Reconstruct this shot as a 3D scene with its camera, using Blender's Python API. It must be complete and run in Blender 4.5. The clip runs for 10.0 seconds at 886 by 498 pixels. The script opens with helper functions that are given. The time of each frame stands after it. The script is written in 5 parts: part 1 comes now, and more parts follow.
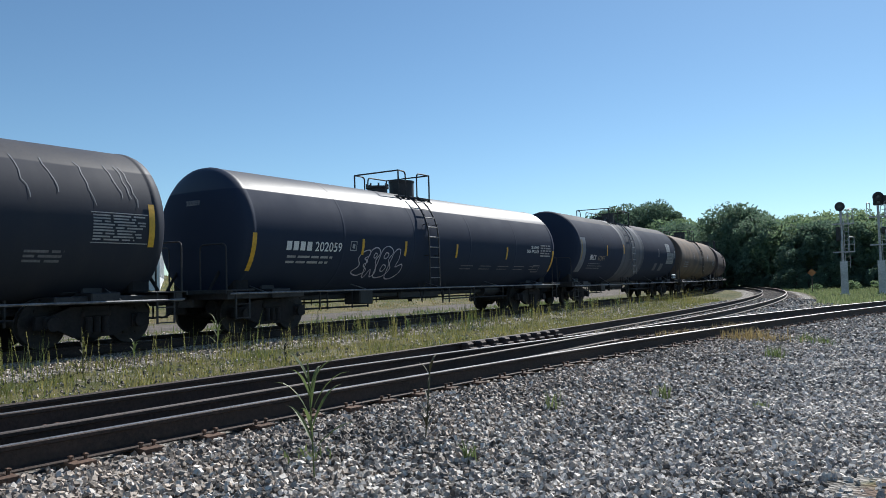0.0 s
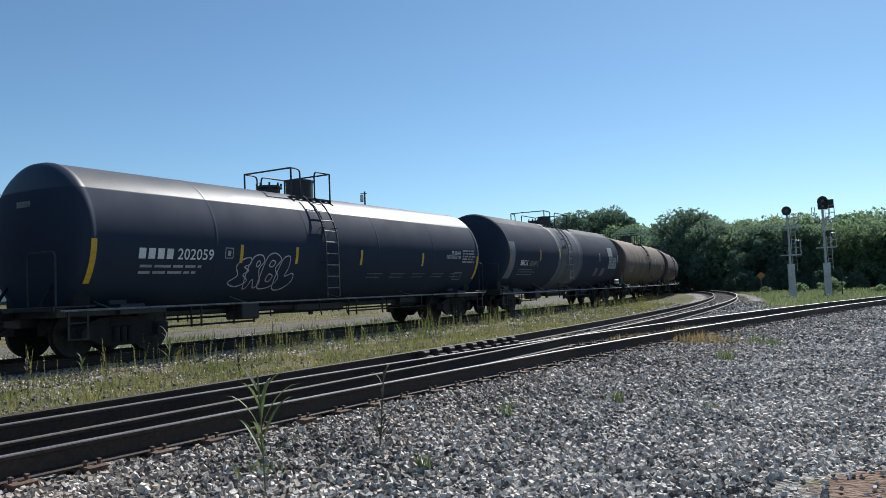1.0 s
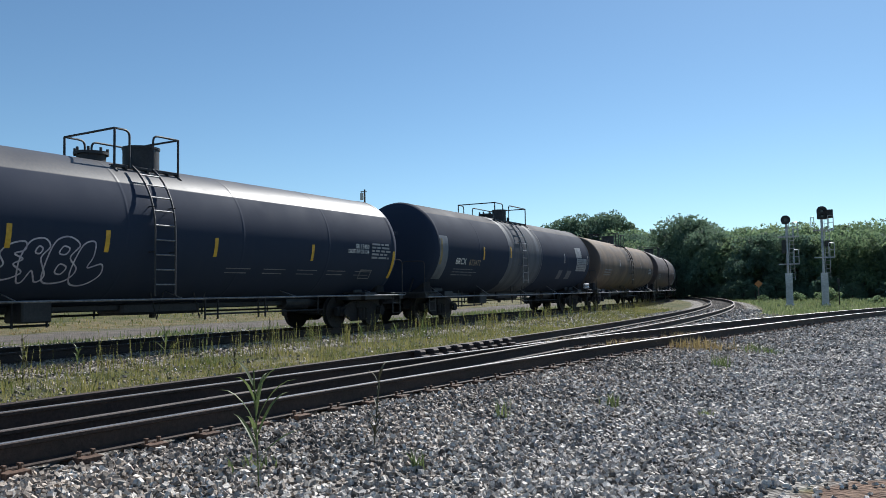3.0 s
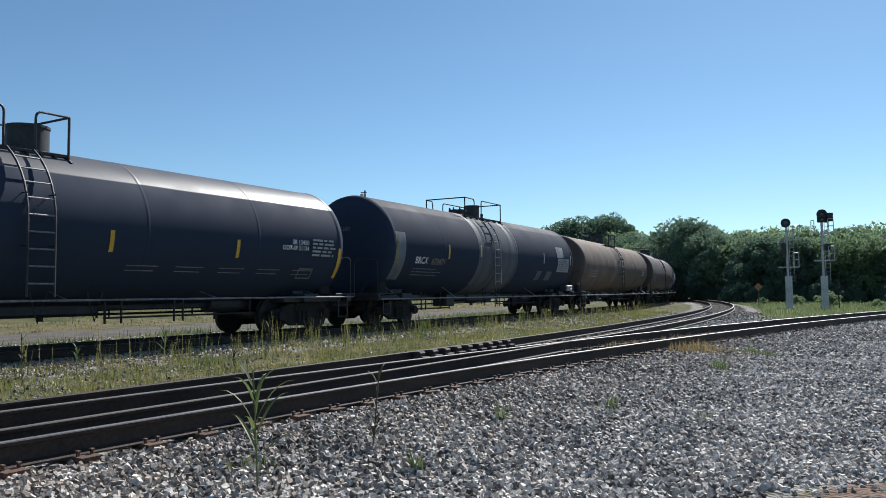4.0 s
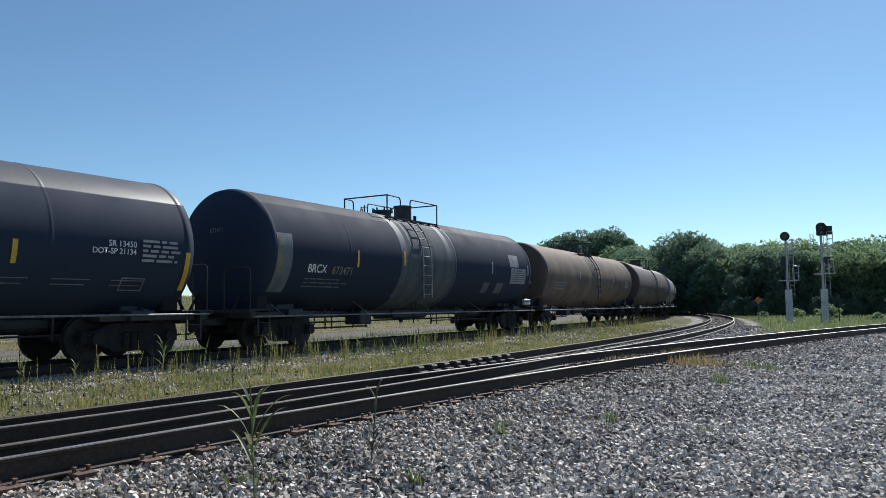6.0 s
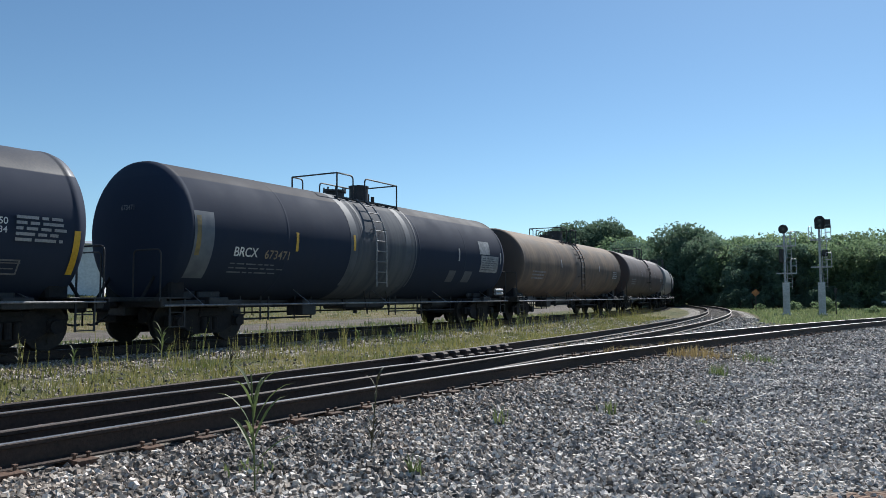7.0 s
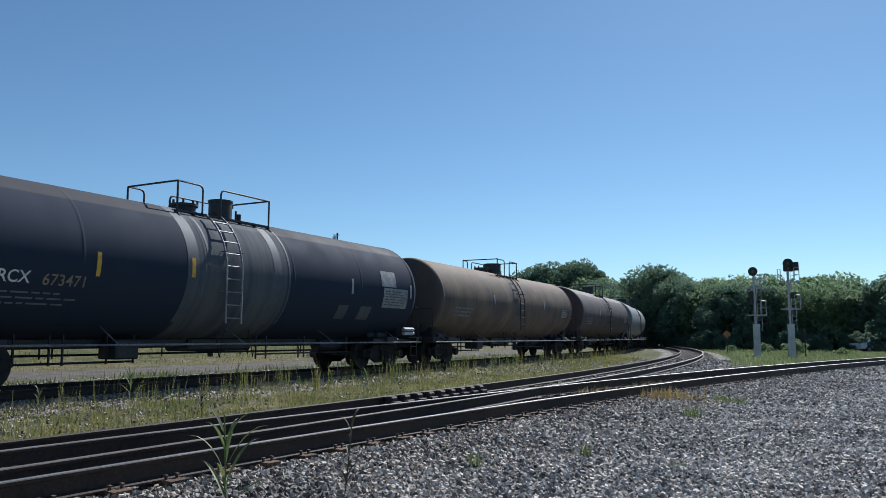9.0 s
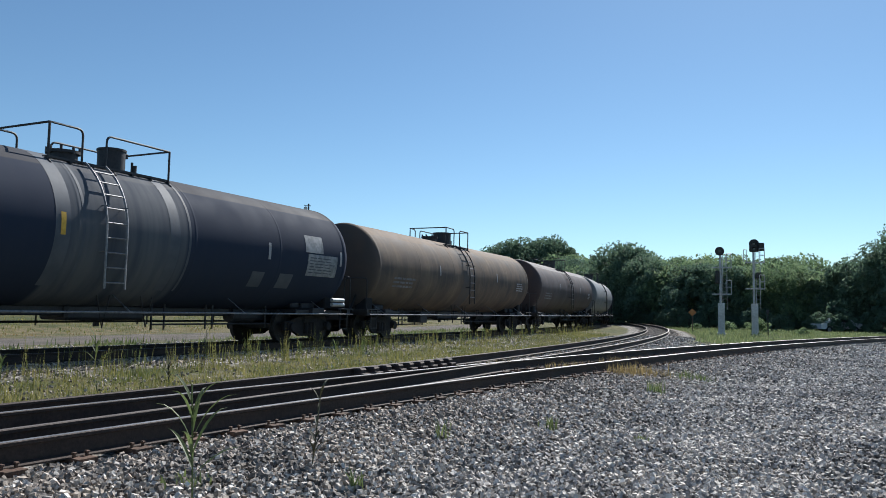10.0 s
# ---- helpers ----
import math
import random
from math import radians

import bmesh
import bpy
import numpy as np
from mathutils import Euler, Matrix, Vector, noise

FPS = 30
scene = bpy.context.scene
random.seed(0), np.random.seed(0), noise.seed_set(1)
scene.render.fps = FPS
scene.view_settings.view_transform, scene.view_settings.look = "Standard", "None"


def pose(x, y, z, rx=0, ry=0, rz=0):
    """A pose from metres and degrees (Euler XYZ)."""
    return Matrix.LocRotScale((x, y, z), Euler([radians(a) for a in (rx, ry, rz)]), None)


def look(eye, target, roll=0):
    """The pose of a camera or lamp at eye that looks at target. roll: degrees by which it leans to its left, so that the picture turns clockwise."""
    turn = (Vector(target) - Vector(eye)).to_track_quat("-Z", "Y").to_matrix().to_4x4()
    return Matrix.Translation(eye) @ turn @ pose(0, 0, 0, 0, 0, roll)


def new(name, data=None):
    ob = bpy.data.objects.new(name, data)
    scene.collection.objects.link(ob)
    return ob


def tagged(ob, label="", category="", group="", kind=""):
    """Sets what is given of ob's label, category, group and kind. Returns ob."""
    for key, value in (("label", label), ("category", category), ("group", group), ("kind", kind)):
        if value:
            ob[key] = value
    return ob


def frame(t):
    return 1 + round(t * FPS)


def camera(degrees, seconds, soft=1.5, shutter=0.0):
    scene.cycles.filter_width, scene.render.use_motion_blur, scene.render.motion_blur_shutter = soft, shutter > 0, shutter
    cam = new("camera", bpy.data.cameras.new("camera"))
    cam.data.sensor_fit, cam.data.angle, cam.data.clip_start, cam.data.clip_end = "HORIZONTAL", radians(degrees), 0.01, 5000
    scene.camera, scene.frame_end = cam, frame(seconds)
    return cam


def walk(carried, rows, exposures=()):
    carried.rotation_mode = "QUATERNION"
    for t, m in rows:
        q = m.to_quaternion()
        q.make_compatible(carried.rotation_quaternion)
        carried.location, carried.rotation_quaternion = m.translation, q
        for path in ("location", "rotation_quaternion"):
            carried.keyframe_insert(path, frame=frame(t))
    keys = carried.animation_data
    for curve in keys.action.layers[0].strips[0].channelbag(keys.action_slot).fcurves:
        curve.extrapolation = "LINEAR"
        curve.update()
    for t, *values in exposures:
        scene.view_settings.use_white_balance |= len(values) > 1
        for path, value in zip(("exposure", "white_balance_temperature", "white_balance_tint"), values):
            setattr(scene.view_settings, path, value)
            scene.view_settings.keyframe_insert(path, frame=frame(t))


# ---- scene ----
cam = camera(60.04, 10.0, soft=0.5)
import collections
WALK = [
    (0, pose(-0.040, -0.009, 0.987, 92.74, 1.45, 3.37)),
    (0.5, pose(-0.022, -0.000, 0.992, 93.12, 2.36, 0.94)),
    (1, pose(0.006, 0.009, 0.990, 93.23, 2.35, 0.25)),
    (1.5, pose(-0.003, 0.012, 0.994, 93.17, 1.93, 0.20)),
    (2, pose(0.000, 0.011, 0.988, 93.16, 2.03, 0.20)),
    (2.5, pose(-0.000, 0.008, 0.987, 93.18, 1.43, 0.12)),
    (4, pose(0.001, 0.001, 0.987, 93.33, 0.58, 0.04)),
    (4.5, pose(-0.000, -0.000, 0.987, 93.45, 0.55, 0.03)),
    (5, pose(-0.000, 0.001, 0.986, 94.21, 0.81, 0.07)),
    (6.5, pose(0.022, 0.009, 0.982, 94.42, 0.69, -0.06)),
    (7, pose(-0.015, 0.016, 0.990, 93.62, 0.22, -0.16)),
    (7.5, pose(-0.032, 0.011, 0.992, 94.00, 0.22, -0.13)),
    (8, pose(-0.029, 0.014, 0.995, 94.30, 0.59, -0.85)),
    (8.5, pose(-0.027, 0.007, 0.991, 94.87, 0.31, -1.49)),
    (9, pose(-0.040, 0.004, 0.994, 96.59, -0.04, -2.13)),
    (9.5, pose(-0.045, 0.005, 0.994, 95.07, -1.16, -4.40)),
    (10, pose(-0.042, 0.000, 0.991, 94.64, -1.06, -4.37)),
]
walk(cam, WALK, [(0, 0.40, 6200, 10), (7.5, 0.40, 6200, 10), (8.3, 0.36, 6100, 10), (9.0, 0.22, 5950, 10), (9.5, 0.38, 6150, 10), (10.0, 0.40, 6200, 10)])

# ---------------------------------------------------------------- light
SUN_AZ, SUN_EL = 29.0, 42.0        # degrees to the right of straight ahead, and up
world = bpy.data.worlds.new("sky")
scene.world = world
world.use_nodes = True
wn = world.node_tree
wn.nodes.clear()
sky = wn.nodes.new("ShaderNodeTexSky")
sky.sky_type = "NISHITA"
sky.sun_disc = False
sky.sun_elevation = radians(SUN_EL)
sky.sun_rotation = radians(SUN_AZ)
sky.air_density, sky.dust_density, sky.ozone_density = 0.85, 0.14, 1.7
bg = wn.nodes.new("ShaderNodeBackground")
bg.inputs["Strength"].default_value = 0.083
wo = wn.nodes.new("ShaderNodeOutputWorld")
tint = wn.nodes.new("ShaderNodeMix")
tint.data_type, tint.blend_type = "RGBA", "MULTIPLY"
tint.inputs[0].default_value = 1.0
tint.inputs[7].default_value = (0.805, 0.965, 0.985, 1.0)      # a clear, slightly cool sky
wn.links.new(sky.outputs[0], tint.inputs[6])
wn.links.new(tint.outputs[2], bg.inputs[0])
wn.links.new(bg.outputs[0], wo.inputs[0])
sun_dir = Vector((math.sin(radians(SUN_AZ)) * math.cos(radians(SUN_EL)),
                  math.cos(radians(SUN_AZ)) * math.cos(radians(SUN_EL)), math.sin(radians(SUN_EL))))
sun_data = bpy.data.lights.new("sun", "SUN")
sun_data.energy, sun_data.angle, sun_data.color = 5.0, radians(0.53), (1.0, 0.96, 0.89)
sun = new("sun", sun_data)
sun.matrix_world = look(sun_dir * 50, (0, 0, 0))


# ---------------------------------------------------------------- materials
def rgba(c):
    return (c[0], c[1], c[2], 1.0)


def mat(name, dark, light, grain=8.0, blotch=0.7, rough=0.7, metal=0.0, bump=0.15, bump_scale=None,
        per_object=0.0, per_island=0.0, stretch=(1, 1, 1), spread=0.5, spec=0.5, through_light=0.0):
    """A two-scale mottled surface between two colours; optional change from piece to piece."""
    m = bpy.data.materials.new(name)
    m.use_nodes = True
    nt = m.node_tree
    N, L = nt.nodes, nt.links
    b = N["Principled BSDF"]
    tc = N.new("ShaderNodeTexCoord")
    mp = N.new("ShaderNodeMapping")
    mp.inputs["Scale"].default_value = stretch
    L.new(tc.outputs["Object"], mp.inputs[0])
    n1 = N.new("ShaderNodeTexNoise")
    n1.inputs["Scale"].default_value, n1.inputs["Detail"].default_value = grain, 5
    n2 = N.new("ShaderNodeTexNoise")
    n2.inputs["Scale"].default_value, n2.inputs["Detail"].default_value = blotch, 3
    for n in (n1, n2):
        L.new(mp.outputs[0], n.inputs[0])
    mix = N.new("ShaderNodeMath")
    mix.operation = "ADD"
    L.new(n1.outputs[0], mix.inputs[0])
    L.new(n2.outputs[0], mix.inputs[1])
    last = mix.outputs[0]
    for amount, kind in ((per_object, "ShaderNodeObjectInfo"), (per_island, "ShaderNodeNewGeometry")):
        if amount:
            src = N.new(kind)
            out = src.outputs["Random"] if kind == "ShaderNodeObjectInfo" else src.outputs["Random Per Island"]
            ma = N.new("ShaderNodeMath")
            ma.operation = "MULTIPLY_ADD"
            L.new(out, ma.inputs[0])
            ma.inputs[1].default_value = amount
            L.new(last, ma.inputs[2])
            ad = N.new("ShaderNodeMath")
            ad.operation = "SUBTRACT"
            L.new(ma.outputs[0], ad.inputs[0])
            ad.inputs[1].default_value = amount / 2
            last = ad.outputs[0]
    mr = N.new("ShaderNodeMapRange")
    L.new(last, mr.inputs[0])
    mr.inputs[1].default_value, mr.inputs[2].default_value = 1.0 - spread / 2, 1.0 + spread / 2
    cm = N.new("ShaderNodeMix")
    cm.data_type = "RGBA"
    L.new(mr.outputs[0], cm.inputs[0])
    cm.inputs[6].default_value, cm.inputs[7].default_value = rgba(dark), rgba(light)
    L.new(cm.outputs[2], b.inputs["Base Color"])
    b.inputs["Roughness"].default_value, b.inputs["Metallic"].default_value = rough, metal
    b.inputs["Specular IOR Level"].default_value = spec
    if bump:
        nb = N.new("ShaderNodeTexNoise")
        nb.inputs["Scale"].default_value, nb.inputs["Detail"].default_value = bump_scale or grain * 2, 4
        L.new(mp.outputs[0], nb.inputs[0])
        bu = N.new("ShaderNodeBump")
        bu.inputs["Strength"].default_value, bu.inputs["Distance"].default_value = bump, 0.02
        L.new(nb.outputs[0], bu.inputs["Height"])
        L.new(bu.outputs[0], b.inputs["Normal"])
    if through_light:
        tr = N.new("ShaderNodeBsdfTranslucent")
        L.new(cm.outputs[2], tr.inputs[0])
        ms = N.new("ShaderNodeMixShader")
        ms.inputs[0].default_value = through_light
        L.new(b.outputs[0], ms.inputs[1])
        L.new(tr.outputs[0], ms.inputs[2])
        L.new(ms.outputs[0], N["Material Output"].inputs[0])
    return m


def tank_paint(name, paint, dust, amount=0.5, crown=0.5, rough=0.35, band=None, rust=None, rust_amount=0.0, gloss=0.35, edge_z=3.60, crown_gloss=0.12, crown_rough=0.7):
    """Weathered paint: mottled road film, streaks running down, a paler top above edge_z, an optional cleaned band
    round the middle.
    """
    m = bpy.data.materials.new(name)
    m.use_nodes = True
    nt = m.node_tree
    N, L = nt.nodes, nt.links
    b = N["Principled BSDF"]
    tc = N.new("ShaderNodeTexCoord")
    sep = N.new("ShaderNodeSeparateXYZ")
    L.new(tc.outputs["Object"], sep.inputs[0])

    def noise_tex(scale, detail, stretch):
        mp = N.new("ShaderNodeMapping")
        mp.inputs["Scale"].default_value = stretch
        L.new(tc.outputs["Object"], mp.inputs[0])
        n = N.new("ShaderNodeTexNoise")
        n.inputs["Scale"].default_value, n.inputs["Detail"].default_value = scale, detail
        L.new(mp.outputs[0], n.inputs[0])
        return n.outputs[0]

    def ramp(v, a, c, lo=0.0, hi=1.0):
        r = N.new("ShaderNodeMapRange")
        L.new(v, r.inputs[0])
        for i, x in enumerate((a, c, lo, hi)):
            r.inputs[i + 1].default_value = x
        return r.outputs[0]

    def math_node(op, a, c):
        k = N.new("ShaderNodeMath")
        k.operation = op
        for i, x in enumerate((a, c)):
            if isinstance(x, (int, float)):
                k.inputs[i].default_value = x
            else:
                L.new(x, k.inputs[i])
        return k.outputs[0]

    def blend(fac, a, colour):
        k = N.new("ShaderNodeMix")
        k.data_type = "RGBA"
        L.new(fac, k.inputs[0])
        if isinstance(a, tuple):
            k.inputs[6].default_value = rgba(a)
        else:
            L.new(a, k.inputs[6])
        k.inputs[7].default_value = rgba(colour)
        return k.outputs[2]

    streak = noise_tex(2.2, 6, (1.6, 0.3, 0.12))
    mottle = noise_tex(1.1, 6, (1, 1, 1))
    fine = noise_tex(22, 4, (1, 1, 0.4))
    geo = N.new("ShaderNodeNewGeometry")
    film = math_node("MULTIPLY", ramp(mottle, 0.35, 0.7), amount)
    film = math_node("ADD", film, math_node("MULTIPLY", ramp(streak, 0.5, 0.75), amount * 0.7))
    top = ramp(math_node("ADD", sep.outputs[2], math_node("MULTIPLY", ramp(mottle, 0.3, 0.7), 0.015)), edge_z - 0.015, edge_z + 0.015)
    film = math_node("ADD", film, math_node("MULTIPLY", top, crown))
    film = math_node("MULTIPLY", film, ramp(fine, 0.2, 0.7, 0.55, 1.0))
    ends = ramp(math_node("ABSOLUTE", sep.outputs[0], 0.0), 8.06, 7.96)      # no film on the heads: their shade is put into the colour
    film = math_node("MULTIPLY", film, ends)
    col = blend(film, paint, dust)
    if rust:
        rr = math_node("MULTIPLY", ramp(noise_tex(1.7, 7, (1, 0.5, 0.35)), 0.5, 0.72), rust_amount)
        col = blend(rr, col, rust)
    if band:
        away = math_node("ABSOLUTE", math_node("SUBTRACT", sep.outputs[0], band[0]), 0.0)
        ring = ramp(away, band[1], band[1] - 0.12)
        edge = math_node("MULTIPLY", ring, ramp(streak, 0.3, 0.65, 0.25, 0.9))
        col = blend(edge, col, band[2])
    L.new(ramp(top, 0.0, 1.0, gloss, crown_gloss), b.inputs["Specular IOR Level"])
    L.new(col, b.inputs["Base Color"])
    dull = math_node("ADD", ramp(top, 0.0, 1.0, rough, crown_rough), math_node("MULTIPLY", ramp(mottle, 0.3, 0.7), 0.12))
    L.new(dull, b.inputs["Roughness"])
    bu = N.new("ShaderNodeBump")
    bu.inputs["Strength"].default_value, bu.inputs["Distance"].default_value = 0.12, 0.03
    L.new(noise_tex(0.9, 4, (1, 1, 1)), bu.inputs["Height"])
    L.new(bu.outputs[0], b.inputs["Normal"])
    return m


M_STONE = mat("ballast_stone", (0.095, 0.084, 0.074), (0.74, 0.68, 0.61), 30, 0.5, 0.85, 0, 0.3, 60, per_island=0.9, spread=0.9)
M_STAINED = mat("ballast_stone_rust_stained", (0.06, 0.05, 0.042), (0.48, 0.405, 0.335), 30, 0.5, 0.85, 0, 0.3, 60, per_island=0.9, spread=0.9)
M_RAIL = mat("rail_steel_rusty", (0.022, 0.015, 0.012), (0.06, 0.038, 0.030), 30, 1.0, 0.75, 0.2, 0.3)
M_SHINE = mat("rail_running_surface", (0.24, 0.23, 0.22), (0.42, 0.41, 0.40), 40, 2.0, 0.42, 0.85, 0.05)
M_WORN = mat("rail_top_dull", (0.09, 0.075, 0.065), (0.19, 0.165, 0.15), 40, 2.0, 0.6, 0.6, 0.05)
M_TIE = mat("tie_wood", (0.035, 0.028, 0.024), (0.13, 0.105, 0.085), 14, 1.0, 0.9, 0, 0.6, 30, per_object=0.4, stretch=(1, 6, 3))
M_PLATE = mat("plate_iron", (0.06, 0.035, 0.025), (0.16, 0.095, 0.065), 40, 3, 0.8, 0.2, 0.3, per_object=0.3)
M_STEEL = mat("black_steel", (0.012, 0.013, 0.017), (0.032, 0.031, 0.034), 20, 2, 0.6, 0.0, 0.2)
M_TRUCK = mat("grimy_cast_steel", (0.007, 0.007, 0.009), (0.018, 0.016, 0.017), 14, 2, 0.9, 0.0, 0.4)
M_WHEEL = mat("wheel_steel", (0.016, 0.015, 0.016), (0.04, 0.034, 0.031), 14, 2, 0.7, 0.3, 0.3)
M_YELLOW = mat("reflective_yellow", (0.52, 0.29, 0.02), (0.72, 0.43, 0.04), 20, 3, 0.5, 0, 0.05)
M_WHITE = mat("stencil_white", (0.55, 0.55, 0.55), (0.82, 0.82, 0.82), 30, 2, 0.6, 0, 0.0)
M_GREY = mat("stencil_grey", (0.10, 0.10, 0.11), (0.22, 0.22, 0.24), 30, 2, 0.6, 0, 0.0)
M_PALE = mat("stencil_pale", (0.24, 0.24, 0.25), (0.42, 0.42, 0.43), 30, 2, 0.6, 0, 0.0)
M_TAG = mat("spray_paint_outline", (0.30, 0.28, 0.36), (0.58, 0.56, 0.62), 12, 2, 0.6, 0, 0.0)
M_GOLD = mat("stencil_faded_gold", (0.16, 0.12, 0.08), (0.34, 0.27, 0.18), 30, 2, 0.6, 0, 0.0)
M_DECAL = mat("decal_patch_grey", (0.14, 0.15, 0.16), (0.30, 0.31, 0.32), 8, 2, 0.6, 0, 0.0)
M_ALU = mat("galvanised_metal", (0.28, 0.29, 0.30), (0.46, 0.47, 0.48), 16, 2, 0.5, 0.4, 0.1)
M_CONC = mat("cabinet_pale_grey", (0.42, 0.43, 0.43), (0.62, 0.63, 0.62), 10, 1, 0.7, 0, 0.15)
M_SIGNAL = mat("signal_black", (0.010, 0.010, 0.011), (0.03, 0.03, 0.03), 10, 1, 0.6, 0, 0.1)
M_LENS = mat("signal_lens_dark", (0.02, 0.02, 0.02), (0.05, 0.04, 0.03), 10, 1, 0.15, 0, 0.0)
M_SIGN = mat("sign_orange", (0.30, 0.12, 0.03), (0.46, 0.20, 0.05), 10, 1, 0.5, 0, 0.0)
M_POLE = mat("pole_wood", (0.07, 0.055, 0.045), (0.17, 0.14, 0.115), 12, 1, 0.9, 0, 0.4, stretch=(3, 3, 0.4))
M_SIDING = mat("building_white_siding", (0.55, 0.57, 0.58), (0.76, 0.77, 0.78), 6, 0.5, 0.55, 0, 0.05)
M_ROOF = mat("building_grey_roof", (0.28, 0.29, 0.30), (0.42, 0.43, 0.44), 6, 0.5, 0.5, 0.2, 0.05)
M_GLASS = mat("dark_window", (0.02, 0.025, 0.03), (0.05, 0.055, 0.06), 4, 0.5, 0.08, 0, 0.0)
M_CAR = mat("car_white_paint", (0.62, 0.63, 0.64), (0.78, 0.79, 0.80), 4, 0.5, 0.25, 0, 0.0)
M_RUBBER = mat("tyre_rubber", (0.012, 0.012, 0.012), (0.03, 0.03, 0.03), 12, 2, 0.8, 0, 0.2)
M_BARK = mat("bark", (0.05, 0.04, 0.03), (0.14, 0.115, 0.09), 10, 1, 0.95, 0, 0.6, stretch=(1, 1, 0.3))
# Both greens are paled and blued: distance haze put into the leaf colour.
M_LEAF = mat("leaf_green", (0.10, 0.16, 0.11), (0.19, 0.27, 0.17), 2.0, 0.16, 0.7, 0, 0.0, per_object=0.4, per_island=0.4, spread=0.7, through_light=0.5, spec=0.5)
M_VINE = mat("vine_leaf_light", (0.13, 0.20, 0.105), (0.26, 0.34, 0.18), 2.0, 0.2, 0.7, 0, 0.0, per_object=0.3, per_island=0.4, spread=0.7, through_light=0.58, spec=0.5)
M_GRASS = mat("tall_grass", (0.085, 0.12, 0.026), (0.34, 0.30, 0.11), 1.0, 0.35, 0.6, 0, 0.0, per_island=0.7, spread=0.8, through_light=0.45)
M_DRY = mat("dry_grass", (0.20, 0.15, 0.065), (0.42, 0.32, 0.15), 1.0, 0.35, 0.7, 0, 0.0, per_island=0.7, spread=0.8, through_light=0.4)
M_MEADOW = mat("meadow_grass", (0.11, 0.16, 0.065), (0.28, 0.32, 0.15), 1.0, 0.35, 0.7, 0, 0.0, per_island=0.7, spread=0.8, through_light=0.45)
M_PATCH = mat("repainted_blue_grey", (0.07, 0.085, 0.11), (0.17, 0.19, 0.215), 5, 1.2, 0.6, 0, 0.0, spread=0.9)
M_BELT = mat("belt_worn_grey", (0.045, 0.054, 0.072), (0.095, 0.108, 0.13), 4, 0.8, 0.7, 0, 0.0, spread=0.9)
M_WEED = mat("weed_leaf", (0.06, 0.095, 0.034), (0.20, 0.24, 0.09), 5.0, 1, 0.5, 0, 0.0, per_island=0.6, spread=0.8, through_light=0.45)
M_WEEDSTEM = mat("weed_stem_dark", (0.035, 0.035, 0.018), (0.10, 0.10, 0.045), 5.0, 1, 0.7, 0, 0.0, per_island=0.5)


